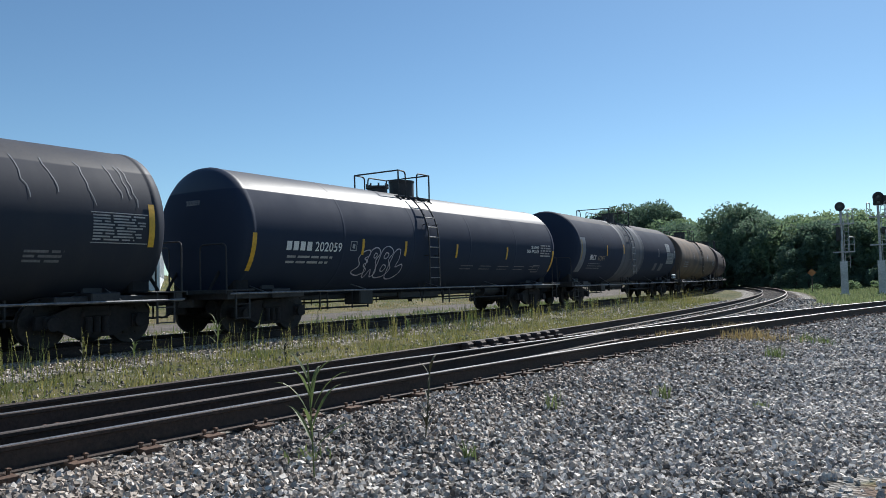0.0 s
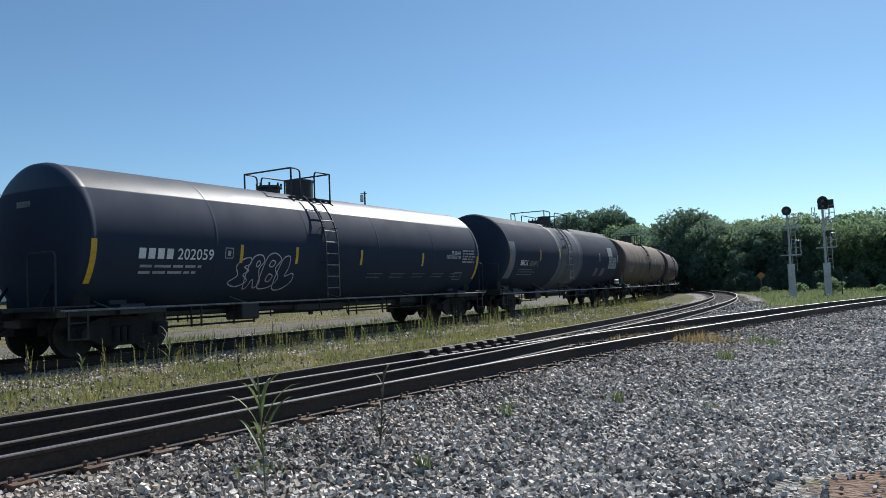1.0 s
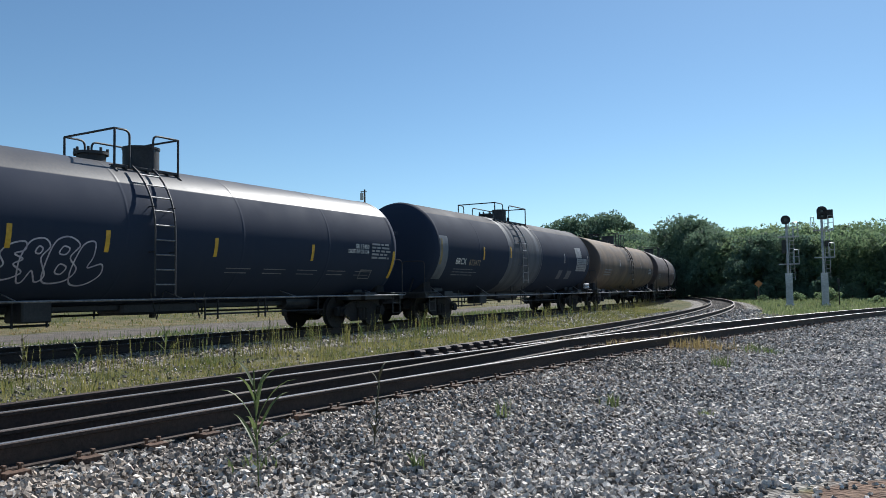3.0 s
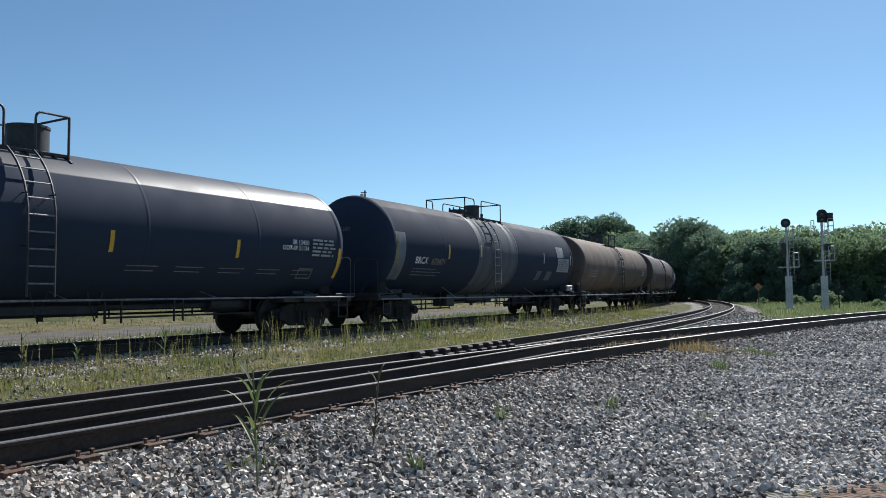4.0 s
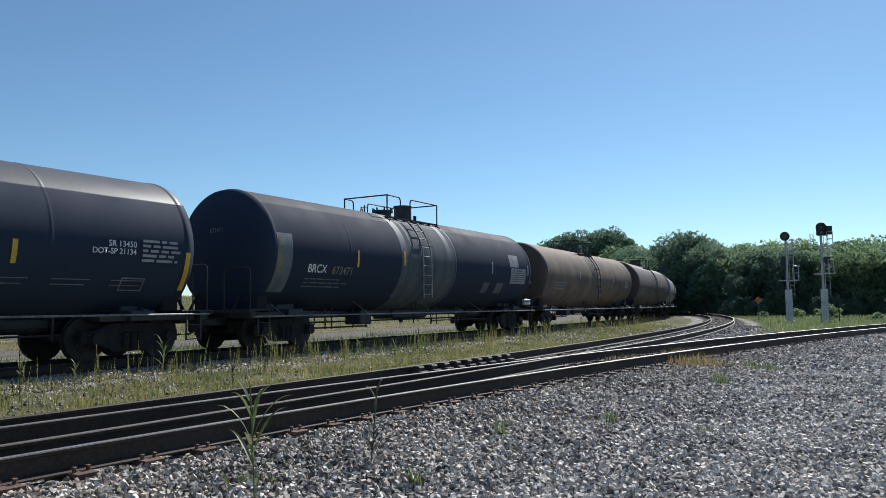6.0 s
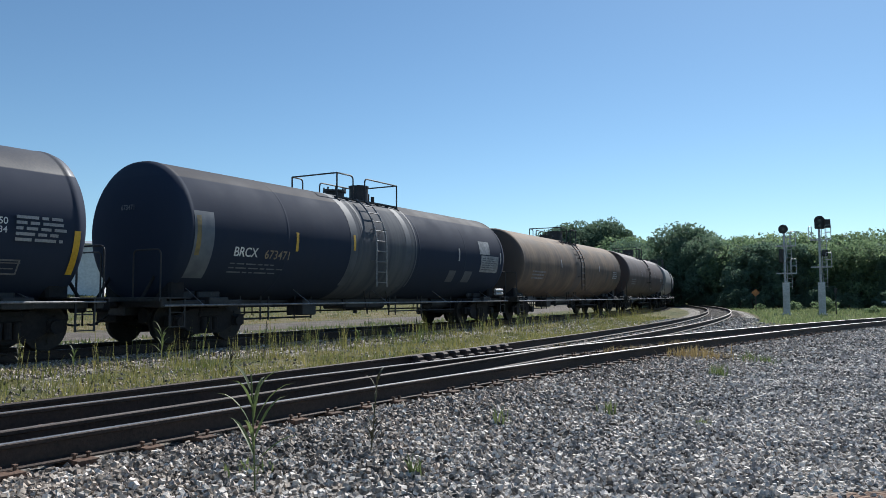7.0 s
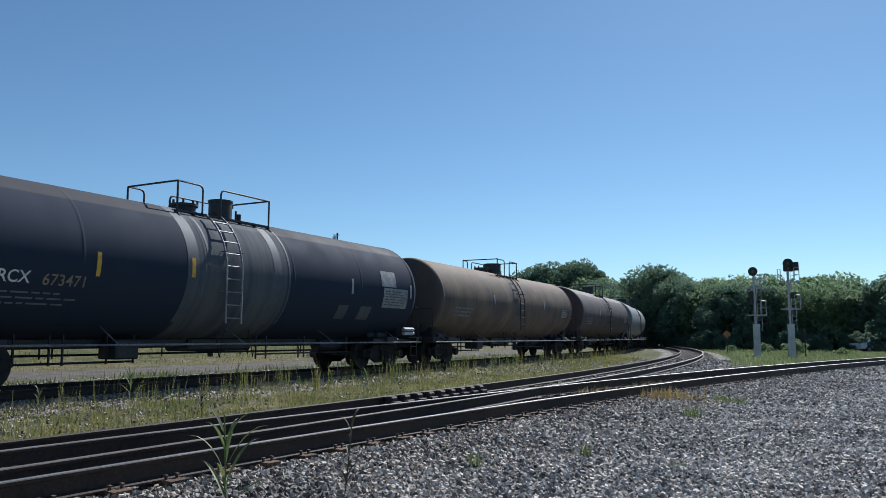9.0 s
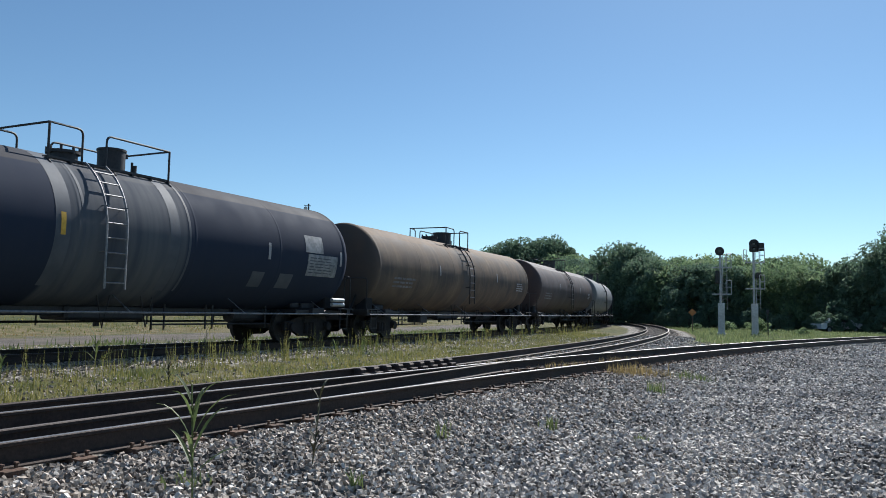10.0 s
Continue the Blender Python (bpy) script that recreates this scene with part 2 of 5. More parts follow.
def ground_material():
    m = bpy.data.materials.new("ground_soil_gravel_grass")
    m.use_nodes = True
    nt = m.node_tree
    N, L = nt.nodes, nt.links
    b = N["Principled BSDF"]
    b.inputs["Roughness"].default_value = 0.95
    b.inputs["Specular IOR Level"].default_value = 0.2
    tc = N.new("ShaderNodeTexCoord")

    def nz(scale, detail=5):
        n = N.new("ShaderNodeTexNoise")
        n.inputs["Scale"].default_value, n.inputs["Detail"].default_value = scale, detail
        L.new(tc.outputs["Object"], n.inputs[0])
        return n.outputs[0]

    def two(fac, a, c, lo=0.3, hi=0.7):
        r = N.new("ShaderNodeMapRange")
        L.new(fac, r.inputs[0])
        r.inputs[1].default_value, r.inputs[2].default_value = lo, hi
        k = N.new("ShaderNodeMix")
        k.data_type = "RGBA"
        L.new(r.outputs[0], k.inputs[0])
        for i, x in ((6, a), (7, c)):
            if isinstance(x, tuple):
                k.inputs[i].default_value = rgba(x)
            else:
                L.new(x, k.inputs[i])
        return k.outputs[2]

    def zone(name):
        a = N.new("ShaderNodeAttribute")
        a.attribute_name = name
        s = N.new("ShaderNodeMath")
        s.operation = "ADD"
        n = nz(1.3, 6)
        k = N.new("ShaderNodeMath")
        k.operation = "MULTIPLY_ADD"
        L.new(n, k.inputs[0])
        k.inputs[1].default_value, k.inputs[2].default_value = 0.9, -0.45
        L.new(a.outputs["Fac"], s.inputs[0])
        L.new(k.outputs[0], s.inputs[1])
        return s.outputs[0]

    vor = N.new("ShaderNodeTexVoronoi")
    vor.inputs["Scale"].default_value = 23
    L.new(tc.outputs["Object"], vor.inputs[0])
    pebble = N.new("ShaderNodeSeparateColor")
    L.new(vor.outputs["Color"], pebble.inputs[0])
    gravel = two(pebble.outputs[0], (0.03, 0.027, 0.024), (0.42, 0.39, 0.35), 0.0, 1.0)
    gravel = two(nz(0.35, 4), gravel, (0.27, 0.22, 0.175), 0.62, 0.85)
    grass = two(nz(0.5, 6), (0.05, 0.062, 0.02), (0.15, 0.125, 0.058), 0.35, 0.65)
    grass = two(nz(7, 4), grass, (0.085, 0.095, 0.03), 0.45, 0.75)
    dirt = two(nz(1.5, 6), (0.09, 0.079, 0.069), (0.165, 0.142, 0.12))
    straw = two(nz(2.5, 6), (0.12, 0.098, 0.052), (0.23, 0.185, 0.105))
    soil = two(nz(9, 5), (0.10, 0.062, 0.045), (0.24, 0.16, 0.115))
    rusty = two(pebble.outputs[0], (0.022, 0.016, 0.013), (0.12, 0.085, 0.065), 0.0, 1.0)
    col = two(zone("gravel"), grass, gravel, 0.4, 0.6)
    col = two(zone("straw"), col, straw, 0.42, 0.62)
    col = two(zone("dirt"), col, dirt, 0.45, 0.6)
    col = two(zone("rusty"), col, rusty, 0.4, 0.6)
    col = two(zone("soil"), col, soil, 0.42, 0.6)
    L.new(col, b.inputs["Base Color"])
    bu = N.new("ShaderNodeBump")
    bu.inputs["Strength"].default_value, bu.inputs["Distance"].default_value = 0.8, 0.04
    L.new(vor.outputs["Distance"], bu.inputs["Height"])
    L.new(bu.outputs[0], b.inputs["Normal"])
    return m


M_GROUND = ground_material()


# ---------------------------------------------------------------- mesh helpers
def mesh_object(name, bm, material, smooth=False):
    me = bpy.data.meshes.new(name)
    bm.to_mesh(me)
    bm.free()
    for mt in material if isinstance(material, (list, tuple)) else (material,):
        me.materials.append(mt)
    if smooth:
        for p in me.polygons:
            p.use_smooth = True
        me.set_sharp_from_angle(angle=radians(40))
    return new(name, me)


def part(name, bm, material, parent, label="", smooth=False):
    ob = mesh_object(name, bm, material, smooth)
    ob.parent = parent
    if label:
        tagged(ob, label)
    return ob


def thing(name, label, category, m=None, group="", kind=""):
    ob = new(name)
    ob.empty_display_size = 0.2
    if m is not None:
        ob.matrix_basis = m
    return tagged(ob, label, category, group, kind)


def raw(name, verts, faces, material, parent=None, smooth=False, mats=None):
    me = bpy.data.meshes.new(name)
    me.from_pydata(verts, [], faces)
    for mt in material if isinstance(material, (list, tuple)) else (material,):
        me.materials.append(mt)
    if mats is not None:
        me.polygons.foreach_set("material_index", mats)
    if smooth:
        me.polygons.foreach_set("use_smooth", [True] * len(me.polygons))
    me.update()
    ob = new(name, me)
    ob.parent = parent
    return ob


def box(bm, lo, hi, bevel=0.0):
    c = [(a + b) / 2 for a, b in zip(lo, hi)]
    s = [abs(b - a) for a, b in zip(lo, hi)]
    r = bmesh.ops.create_cube(bm, size=1, matrix=Matrix.Translation(c) @ Matrix.Diagonal((*s, 1)))
    if bevel:
        es = list({e for v in r["verts"] for e in v.link_edges})
        bmesh.ops.bevel(bm, geom=es, offset=bevel, segments=1, affect="EDGES")
    return bm


def cyl(bm, a, b, r, r2=None, n=12, caps=True):
    a, b = Vector(a), Vector(b)
    d = b - a
    m = Matrix.Translation((a + b) / 2) @ d.to_track_quat("Z", "Y").to_matrix().to_4x4()
    bmesh.ops.create_cone(bm, cap_ends=caps, segments=n, radius1=r, radius2=r if r2 is None else r2, depth=d.length, matrix=m)
    return bm


def pipe(bm, pts, r, n=7):
    """A round bar through the points, with mitred bends."""
    pts = [Vector(p) for p in pts]
    rings = []
    up = None
    for i, p in enumerate(pts):
        d = (pts[min(i + 1, len(pts) - 1)] - pts[max(i - 1, 0)]).normalized()
        if up is None or abs(up.dot(d)) > 0.95:
            up = Vector((0, 0, 1)) if abs(d.z) < 0.9 else Vector((1, 0, 0))
        side = d.cross(up).normalized()
        up = side.cross(d).normalized()
        rings.append([bm.verts.new(p + (side * math.cos(k * math.tau / n) + up * math.sin(k * math.tau / n)) * r) for k in range(n)])
    for ra, rb in zip(rings, rings[1:]):
        for k in range(n):
            bm.faces.new((ra[k], ra[(k + 1) % n], rb[(k + 1) % n], rb[k]))
    bm.faces.new(rings[0][::-1])
    bm.faces.new(rings[-1])
    return bm


def rounded(pts, r=0.12, n=4):
    """The corner points of a bent bar, with each inner corner rounded."""
    pts = [Vector(p) for p in pts]
    out = [pts[0]]
    for a, b, c in zip(pts, pts[1:], pts[2:]):
        u, v = (a - b), (c - b)
        k = min(r, u.length * 0.45, v.length * 0.45)
        p, q = b + u.normalized() * k, b + v.normalized() * k
        for i in range(n + 1):
            t = i / n
            out.append(p * (1 - t) ** 2 + b * 2 * t * (1 - t) + q * t * t)
    out.append(pts[-1])
    return out


# ---------------------------------------------------------------- the plan of the tracks
STEP = 0.5


def track_plan(x0, y0, h0, k0, k1, s1, s2, lo=-40.0, hi=190.0):
    """Points along a track whose curvature passes from k0 to k1 between s1 and s2; s is 0 at (x0, y0)."""
    pts = {}
    for sign in (1, -1):
        x, y, h, s = x0, y0, h0, 0.0
        pts[0.0] = (x, y, h)
        while lo < s < hi or s == 0.0:
            k = k0 + (k1 - k0) * min(1.0, max(0.0, (s - s1) / (s2 - s1)))
            h += sign * k * STEP
            x += sign * math.cos(h) * STEP
            y += sign * math.sin(h) * STEP
            s += sign * STEP
            pts[s] = (x, y, h)
    keys = sorted(pts)
    return np.array([(k, *pts[k]) for k in keys])


MAIN = track_plan(-1.1412, 9.4762, 0.9565, -0.0063, -0.0045, 11.5980, 25.5738)
SIDE = track_plan(-0.6158, 11.7731, 1.0344, 0.0035, 0.0044, 11.7121, 24.0913)
TRAIN = track_plan(-8.5221, 14.8820, 1.0390, 0.0010, 0.0042, 18.5610, 32.0000)


def at(plan, s, off=0.0):
    """Place and heading on a track, off metres to its left."""
    x, y, h = (float(np.interp(s, plan[:, 0], plan[:, i])) for i in (1, 2, 3))
    return x - math.sin(h) * off, y + math.cos(h) * off, h


def offset_from(plan, x, y):
    """Signed distance of many places from a track (left is positive), and s."""
    x, y = np.asarray(x, float), np.asarray(y, float)
    q = plan[::2]
    best, side, ss = np.full(x.shape, 1e9), np.zeros(x.shape), np.zeros(x.shape)
    for s, px, py, h in q:
        dx, dy = x - px, y - py
        d = dx * dx + dy * dy
        c = d < best
        best = np.where(c, d, best)
        side = np.where(c, -math.sin(h) * dx + math.cos(h) * dy, side)
        ss = np.where(c, s, ss)
    return np.sign(side) * np.sqrt(best), ss


def ramp01(v, a, b):
    return np.clip((v - a) / (b - a), 0, 1)


def ground_height(x, y, om, os_, ot):
    """Height of the ground: track beds stand a little proud of the land."""
    bed = np.maximum.reduce([1 - ramp01(np.abs(om), 1.5, 3.2), 1 - ramp01(np.abs(os_), 1.5, 3.2), 1 - ramp01(np.abs(ot), 1.5, 3.0)])
    z = -0.40 + 0.165 * bed
    z = z + 0.10 * np.clip(ot - 17, 0, 30) * np.clip((60 - x) / 60, 0, 1) * (ot < 400)      # the land climbs gently behind the lane
    z = z + 0.02 * np.sin(x * 1.7 + y * 0.9) * np.cos(y * 1.3 - x * 0.6) * (1 - bed)
    return z


def zones(x, y, om, os_, ot):
    """How gravelly and how dusty the ground is."""
    near = 1 - ramp01(om, 1.8, 2.6)
    g = np.maximum.reduce([near, 1 - ramp01(np.abs(os_), 1.7, 2.6), 0.9 - ramp01(np.abs(ot), 1.6, 3.4) * 0.9])
    g = np.maximum(g, (1 - ramp01(ot, 6.0, 8.5)) * (ot > 0) * 0.66)
    between = (om > 0) & (os_ < 0)
    g = np.where(between, np.maximum(g, 0.95 - 0.75 * ramp01(y, 24, 40)), g)
    inside = (np.abs(om) < 0.66) | ((np.abs(os_) < 0.66) & (y < 24))
    g = np.where(inside & (y < 34), 0.5, g)
    strip = (os_ > 1.2) & (ot < -1.6)
    g = np.where(strip, np.maximum(g, 0.36 + 0.3 * ramp01(y, 26, 34)), g)
    g = np.maximum(g, (1 - ramp01(os_, 3.0, 4.2)) * (os_ > 0) * ramp01(y, 24, 30))
    d = np.clip(1 - np.abs(ot - 11.6) / 6.0, 0, 1) * (ot > 0)      # the lane behind the train
    g = np.where((y > 45) & (om > -30), np.minimum(g, np.maximum(1 - ramp01(np.abs(os_), 1.7, 2.6), 1 - ramp01(np.abs(om), 2, 3))), g)
    rut = np.clip(1.1 - np.hypot((x - 5.6) / 2.2, (y - 9.2 - 0.25 * (x - 5.6)) / 0.32), 0, 1)      # a worn, dusty rut
    d = np.maximum(np.where(inside & (y < 34), 0.55, d), rut * 0.7)
    soil = np.clip(1.3 - np.hypot((x - 3.5) / 1.7, (y - 5.1) / 0.62), 0, 1)      # bare reddish soil near the camera
    straw = 0.50 * ramp01(ot, 13.5, 15.0) * (1 - ramp01(ot, 19, 24)) + 0.55 * (strip & (os_ < 2.6) & (y < 34))
    rusty = np.where(os_ > 0, 1 - ramp01(os_, 1.0, 1.6), 1 - 0.6 * ramp01(-os_, 0.9, 1.6) - 0.4 * ramp01(-os_, 2.5, 5.0))
    rusty = np.maximum(rusty * ramp01(y, 20, 26), 0.75 * (1 - ramp01(np.abs(om), 0.8, 1.3)) * ramp01(y, 20, 26) * (x < 30))
    return np.where(soil > 0.45, g * 0.35, g), d, straw, rusty, soil


# ---------------------------------------------------------------- ground
def spaced(lo, hi, fine_lo, fine_hi, step):
    mid = list(np.arange(fine_lo, fine_hi, step))
    out, d, v = [], step, fine_lo
    while v > lo:
        d *= 1.18
        v -= d
        out.append(v)
    right, d, v = [], step, mid[-1]
    while v < hi:
        d *= 1.18
        v += d
        right.append(v)
    return np.array(out[::-1] + mid + right)


def build_ground():
    gx, gy = spaced(-2500, 2500, -42, 52, 0.45), spaced(-2500, 2500, -6, 75, 0.45)
    X, Y = np.meshgrid(gx, gy)
    x, y = X.ravel(), Y.ravel()
    om, os_, ot = (offset_from(p, x, y)[0] for p in (MAIN, SIDE, TRAIN))
    z = ground_height(x, y, om, os_, ot)
    g, d, straw, rusty, soil = zones(x, y, om, os_, ot)
    nx, ny = len(gx), len(gy)
    i = (np.arange(ny - 1)[:, None] * nx + np.arange(nx - 1)[None, :]).ravel()
    faces = np.stack([i, i + 1, i + 1 + nx, i + nx], 1)
    ob = raw("ground", np.stack([x, y, z], 1).tolist(), faces.tolist(), M_GROUND, smooth=True)
    for name, v in (("gravel", g), ("dirt", d), ("straw", straw), ("rusty", rusty), ("soil", soil)):
        a = ob.data.attributes.new(name, "FLOAT", "POINT")
        a.data.foreach_set("value", v.astype(np.float32))
    tagged(ob, "grey gravel, dry grass and a dusty lane beside the tracks", "ground", kind="structure")


build_ground()

# ---------------------------------------------------------------- tracks
HEAD, FOOT, TALL = 0.037, 0.076, 0.186
PROFILE = [(-FOOT, -TALL), (FOOT, -TALL), (FOOT, -TALL + 0.012), (0.012, -TALL + 0.035), (0.009, -0.045), (HEAD, -0.034),
           (HEAD, -0.010), (HEAD - 0.010, -0.0025), (0.014, 0.0), (-0.014, 0.0), (-HEAD + 0.010, -0.0025), (-HEAD, -0.010), (-HEAD, -0.034), (-0.009, -0.045),
           (-0.012, -TALL + 0.035), (-FOOT, -TALL + 0.012)]


def rail(name, plan, s0, s1, off, parent, label, top, drop=0.0, bend=None):
    """One rail swept along a track; bend(s) shifts it sideways."""
    ss = np.arange(s0, s1 + 0.01, 0.5)
    n = len(PROFILE)
    verts, faces, mats = [], [], []
    for s in ss:
        x, y, h = at(plan, s, off + (bend(s) if bend else 0.0))
        nx, ny = -math.sin(h), math.cos(h)
        verts += [(x + nx * a, y + ny * a, b - drop) for a, b in PROFILE]
    for k in range(len(ss) - 1):
        for j in range(n):
            a, b = k * n + j, k * n + (j + 1) % n
            faces.append((a, b, b + n, a + n))
            mats.append(1 if j in (7, 8, 9) else 0)
    faces += [tuple(range(n))[::-1], tuple(range((len(ss) - 1) * n, len(ss) * n))]
    mats += [0, 0]
    ob = raw(name, verts, faces, (M_RAIL, top), parent, mats=mats)
    tagged(ob, label)
    return ob


def tie_mesh(length):
    bm = bmesh.new()
    box(bm, (-0.115, -length / 2, -0.40), (0.115, length / 2, -0.222), 0.012)
    me = bpy.data.meshes.new("tie")
    bm.to_mesh(me)
    bm.free()
    me.materials.append(M_TIE)
    return me


def plate_mesh():
    """A rolled tie plate with its shoulders and four spikes."""
    bm = bmesh.new()
    box(bm, (-0.09, -0.19, -0.224), (0.09, 0.19, -0.180), 0.004)
    for sx in (-0.055, 0.055):
        for sy in (-0.098, 0.098):
            box(bm, (sx - 0.009, sy - 0.009, -0.19), (sx + 0.009, sy + 0.009, -0.150))
            box(bm, (sx - 0.016, sy - 0.018 * (1 if sy > 0 else 1), -0.156), (sx + 0.016, sy + 0.018, -0.138), 0.004)
    me = bpy.data.meshes.new("tie_plate")
    bm.to_mesh(me)
    bm.free()
    me.materials.append(M_PLATE)
    return me


TIE, TIE_LONG, PLATE = tie_mesh(2.6), tie_mesh(3.6), plate_mesh()


def lay_ties(plan, s0, s1, parent, mesh, off=0.0, plates=None, plate_to=30.0):
    rnd = random.Random(int(s0 * 7 + s1))
    s = s0
    while s < s1:
        x, y, h = at(plan, s, off + rnd.uniform(-0.06, 0.06))
        o = new("tie", mesh)
        o.matrix_basis = pose(x, y, rnd.uniform(-0.004, 0.003), 0, 0, math.degrees(h) + rnd.uniform(-1.2, 1.2))
        o.parent = parent
        for po in plates or ():
            if s < plate_to:
                px, py, ph = at(plan, s + rnd.uniform(-0.01, 0.01), po)
                q = new("tie_plate", PLATE)
                q.matrix_basis = pose(px, py, 0.0015, 0, 0, math.degrees(ph) + rnd.uniform(-2, 2))
                q.parent = parent
        s += 0.535 + rnd.uniform(-0.03, 0.03)


main_track = thing("main_track", "rusty-sided rails with polished tops on a stone bed", "railway track", kind="structure")
side_track = thing("diverging_track", "rusty rails branching off in a long curve", "railway track", kind="structure")
train_track = thing("train_track", "dark rails under the tank train, weeds along them", "railway track", kind="structure")
rail("rail", MAIN, -14, 150, -0.75, main_track, "brown rail with a bright worn head", M_SHINE)
rail("rail", MAIN, -14, 150, 0.75, main_track, "brown rail with a bright worn head", M_SHINE)
rail("rail", SIDE, -14, 150, 0.75, side_track, "brown curving rail", M_RAIL)
rail("rail", SIDE, -14, 150, -0.75, side_track, "brown curving rail with a dull head", M_WORN)
for off in (-0.75, 0.75):
    rail("rail", TRAIN, -34, 150, off, train_track, "dark rail under the train", M_WORN)
# guard rail inside the near rail opposite the frog
rail("guard_rail", MAIN, 5.5, 10.5, -0.66, main_track, "short guard rail", M_RAIL, drop=0.012)
lay_ties(MAIN, -14, 90, main_track, TIE, 0.0, (-0.75, 0.75), 22)
lay_ties(SIDE, 12, 110, side_track, TIE, 0.0)
lay_ties(TRAIN, -32, 110, train_track, TIE, 0.0)


def brace_mesh():
    """A cast rail brace: a stepped block with a rounded top and a lug."""
    bm = bmesh.new()
    box(bm, (-0.125, -0.20, -0.225), (0.125, 0.03, -0.09), 0.015)
    box(bm, (-0.11, -0.13, -0.12), (0.11, 0.02, -0.005), 0.03)
    box(bm, (-0.03, -0.20, -0.195), (0.03, -0.14, -0.13), 0.01)
    me = bpy.data.meshes.new("rail_brace")
    bm.to_mesh(me)
    bm.free()
    me.materials.append(M_RAIL)
    return me


BRACE = brace_mesh()
for i in range(9):
    x, y, h = at(SIDE, 1.45 + i * 0.44, 0.69)
    o = new("rail_brace", BRACE)
    o.matrix_basis = pose(x, y, 0, 0, 0, math.degrees(h))
    o.parent = side_track
tagged(o, "row of rust-brown cast brace blocks")


# ---------------------------------------------------------------- the train
# Steel paled so its colour carries the sunlit edges of rungs and side rails.
M_RUNG = mat("sunlit_grey_steel", (0.10, 0.10, 0.11), (0.26, 0.26, 0.27), 14, 2, 0.5, 0.3, 0.1)
ZC = 2.48          # tank axis over the rail
RAD = 1.53


def tank_shell(length, zc, n=56):
    """The barrel with dished heads and slightly raised ring seams."""
    half = length / 2
    prof = []
    for k in range(9):
        a = k / 8 * math.pi / 2
        prof.append((-half - 0.34 * math.cos(a) ** 0.75, RAD * math.sin(a) ** 0.75))
    prof += [(-half + 0.02, RAD + 0.010), (-half + 0.10, RAD + 0.010), (-half + 0.12, RAD), (-half + 0.16, RAD), (-half + 0.3, RAD)]
    seams = [-half + length * q for q in (0.2, 0.4, 0.6, 0.8)]
    for s in seams:
        prof += [(s - 0.12, RAD), (s - 0.06, RAD), (s - 0.03, RAD), (s - 0.015, RAD + 0.004), (s + 0.015, RAD + 0.004), (s + 0.03, RAD), (s + 0.06, RAD), (s + 0.12, RAD)]
    prof += [(half - 0.3, RAD), (half - 0.16, RAD), (half - 0.12, RAD), (half - 0.10, RAD + 0.010), (half - 0.02, RAD + 0.010)]
    for k in range(8, -1, -1):
        a = k / 8 * math.pi / 2
        prof.append((half + 0.34 * math.cos(a) ** 0.75, RAD * math.sin(a) ** 0.75))
    bm = bmesh.new()
    rings = []
    for x, r in prof:
        if r < 1e-6:
            rings.append([bm.verts.new((x, 0, zc))])
        else:
            rings.append([bm.verts.new((x, r * math.cos(k * math.tau / n), zc + r * math.sin(k * math.tau / n))) for k in range(n)])
    for a, b in zip(rings, rings[1:]):
        for k in range(n):
            if len(a) == 1:
                bm.faces.new((a[0], b[(k + 1) % n], b[k]))
            elif len(b) == 1:
                bm.faces.new((a[k], a[(k + 1) % n], b[0]))
            else:
                bm.faces.new((a[k], a[(k + 1) % n], b[(k + 1) % n], b[k]))
    bmesh.ops.recalc_face_normals(bm, faces=bm.faces)
    return bm


def wrap(x, z, zc, lift=0.006, side=-1):
    """A place on the barrel's side: x along it, z its height."""
    r = RAD + lift
    v = max(-0.98, min(0.98, (z - zc) / r))
    return Vector((x, side * r * math.sqrt(1 - v * v), zc + r * v))


def decal_grid(bm, x0, x1, z0, z1, zc, lift=0.006, nz=6, side=-1):
    """A patch that follows the barrel."""
    rows = [[bm.verts.new(wrap(x, z0 + (z1 - z0) * k / nz, zc, lift, side)) for x in (x0, x1)] for k in range(nz + 1)]
    for a, b in zip(rows, rows[1:]):
        bm.faces.new((a[0], a[1], b[1], b[0]))
    return bm


def lettering(words, size, x, z, zc, material, parent, name="lettering", label="", spread=1.0, head=None):
    """Stencilled characters laid on the barrel's near side, or on its head."""
    cu = bpy.data.curves.new("text", "FONT")
    cu.body, cu.size, cu.space_character = words, size, spread
    cu.offset = size * 0.012
    ob = bpy.data.objects.new("text", cu)
    scene.collection.objects.link(ob)
    me = bpy.data.meshes.new_from_object(ob.evaluated_get(bpy.context.evaluated_depsgraph_get()))
    bpy.data.objects.remove(ob)
    bpy.data.curves.remove(cu)
    for v in me.vertices:
        if head is None:
            v.co = wrap(x + v.co.x, z + v.co.y, zc, 0.007)
        else:
            v.co = Vector((x - 0.355, head - v.co.x, z + v.co.y))
    me.name = name
    me.materials.clear()
    me.materials.append(material)
    o = new(name, me)
    o.parent = parent
    if label:
        tagged(o, label, kind="stuff" if name == "stencil" else "")
    return o


def bars(rows, zc, material, parent, name="small_print", label=""):
    """Lines of print too small to read: short bars (x, z, length, height)."""
    bm = bmesh.new()
    for x, z, w, h in rows:
        decal_grid(bm, x, x + w, z, z + h, zc, 0.006, 1)
    return tagged(part(name, bm, material, parent, label), kind="stuff")


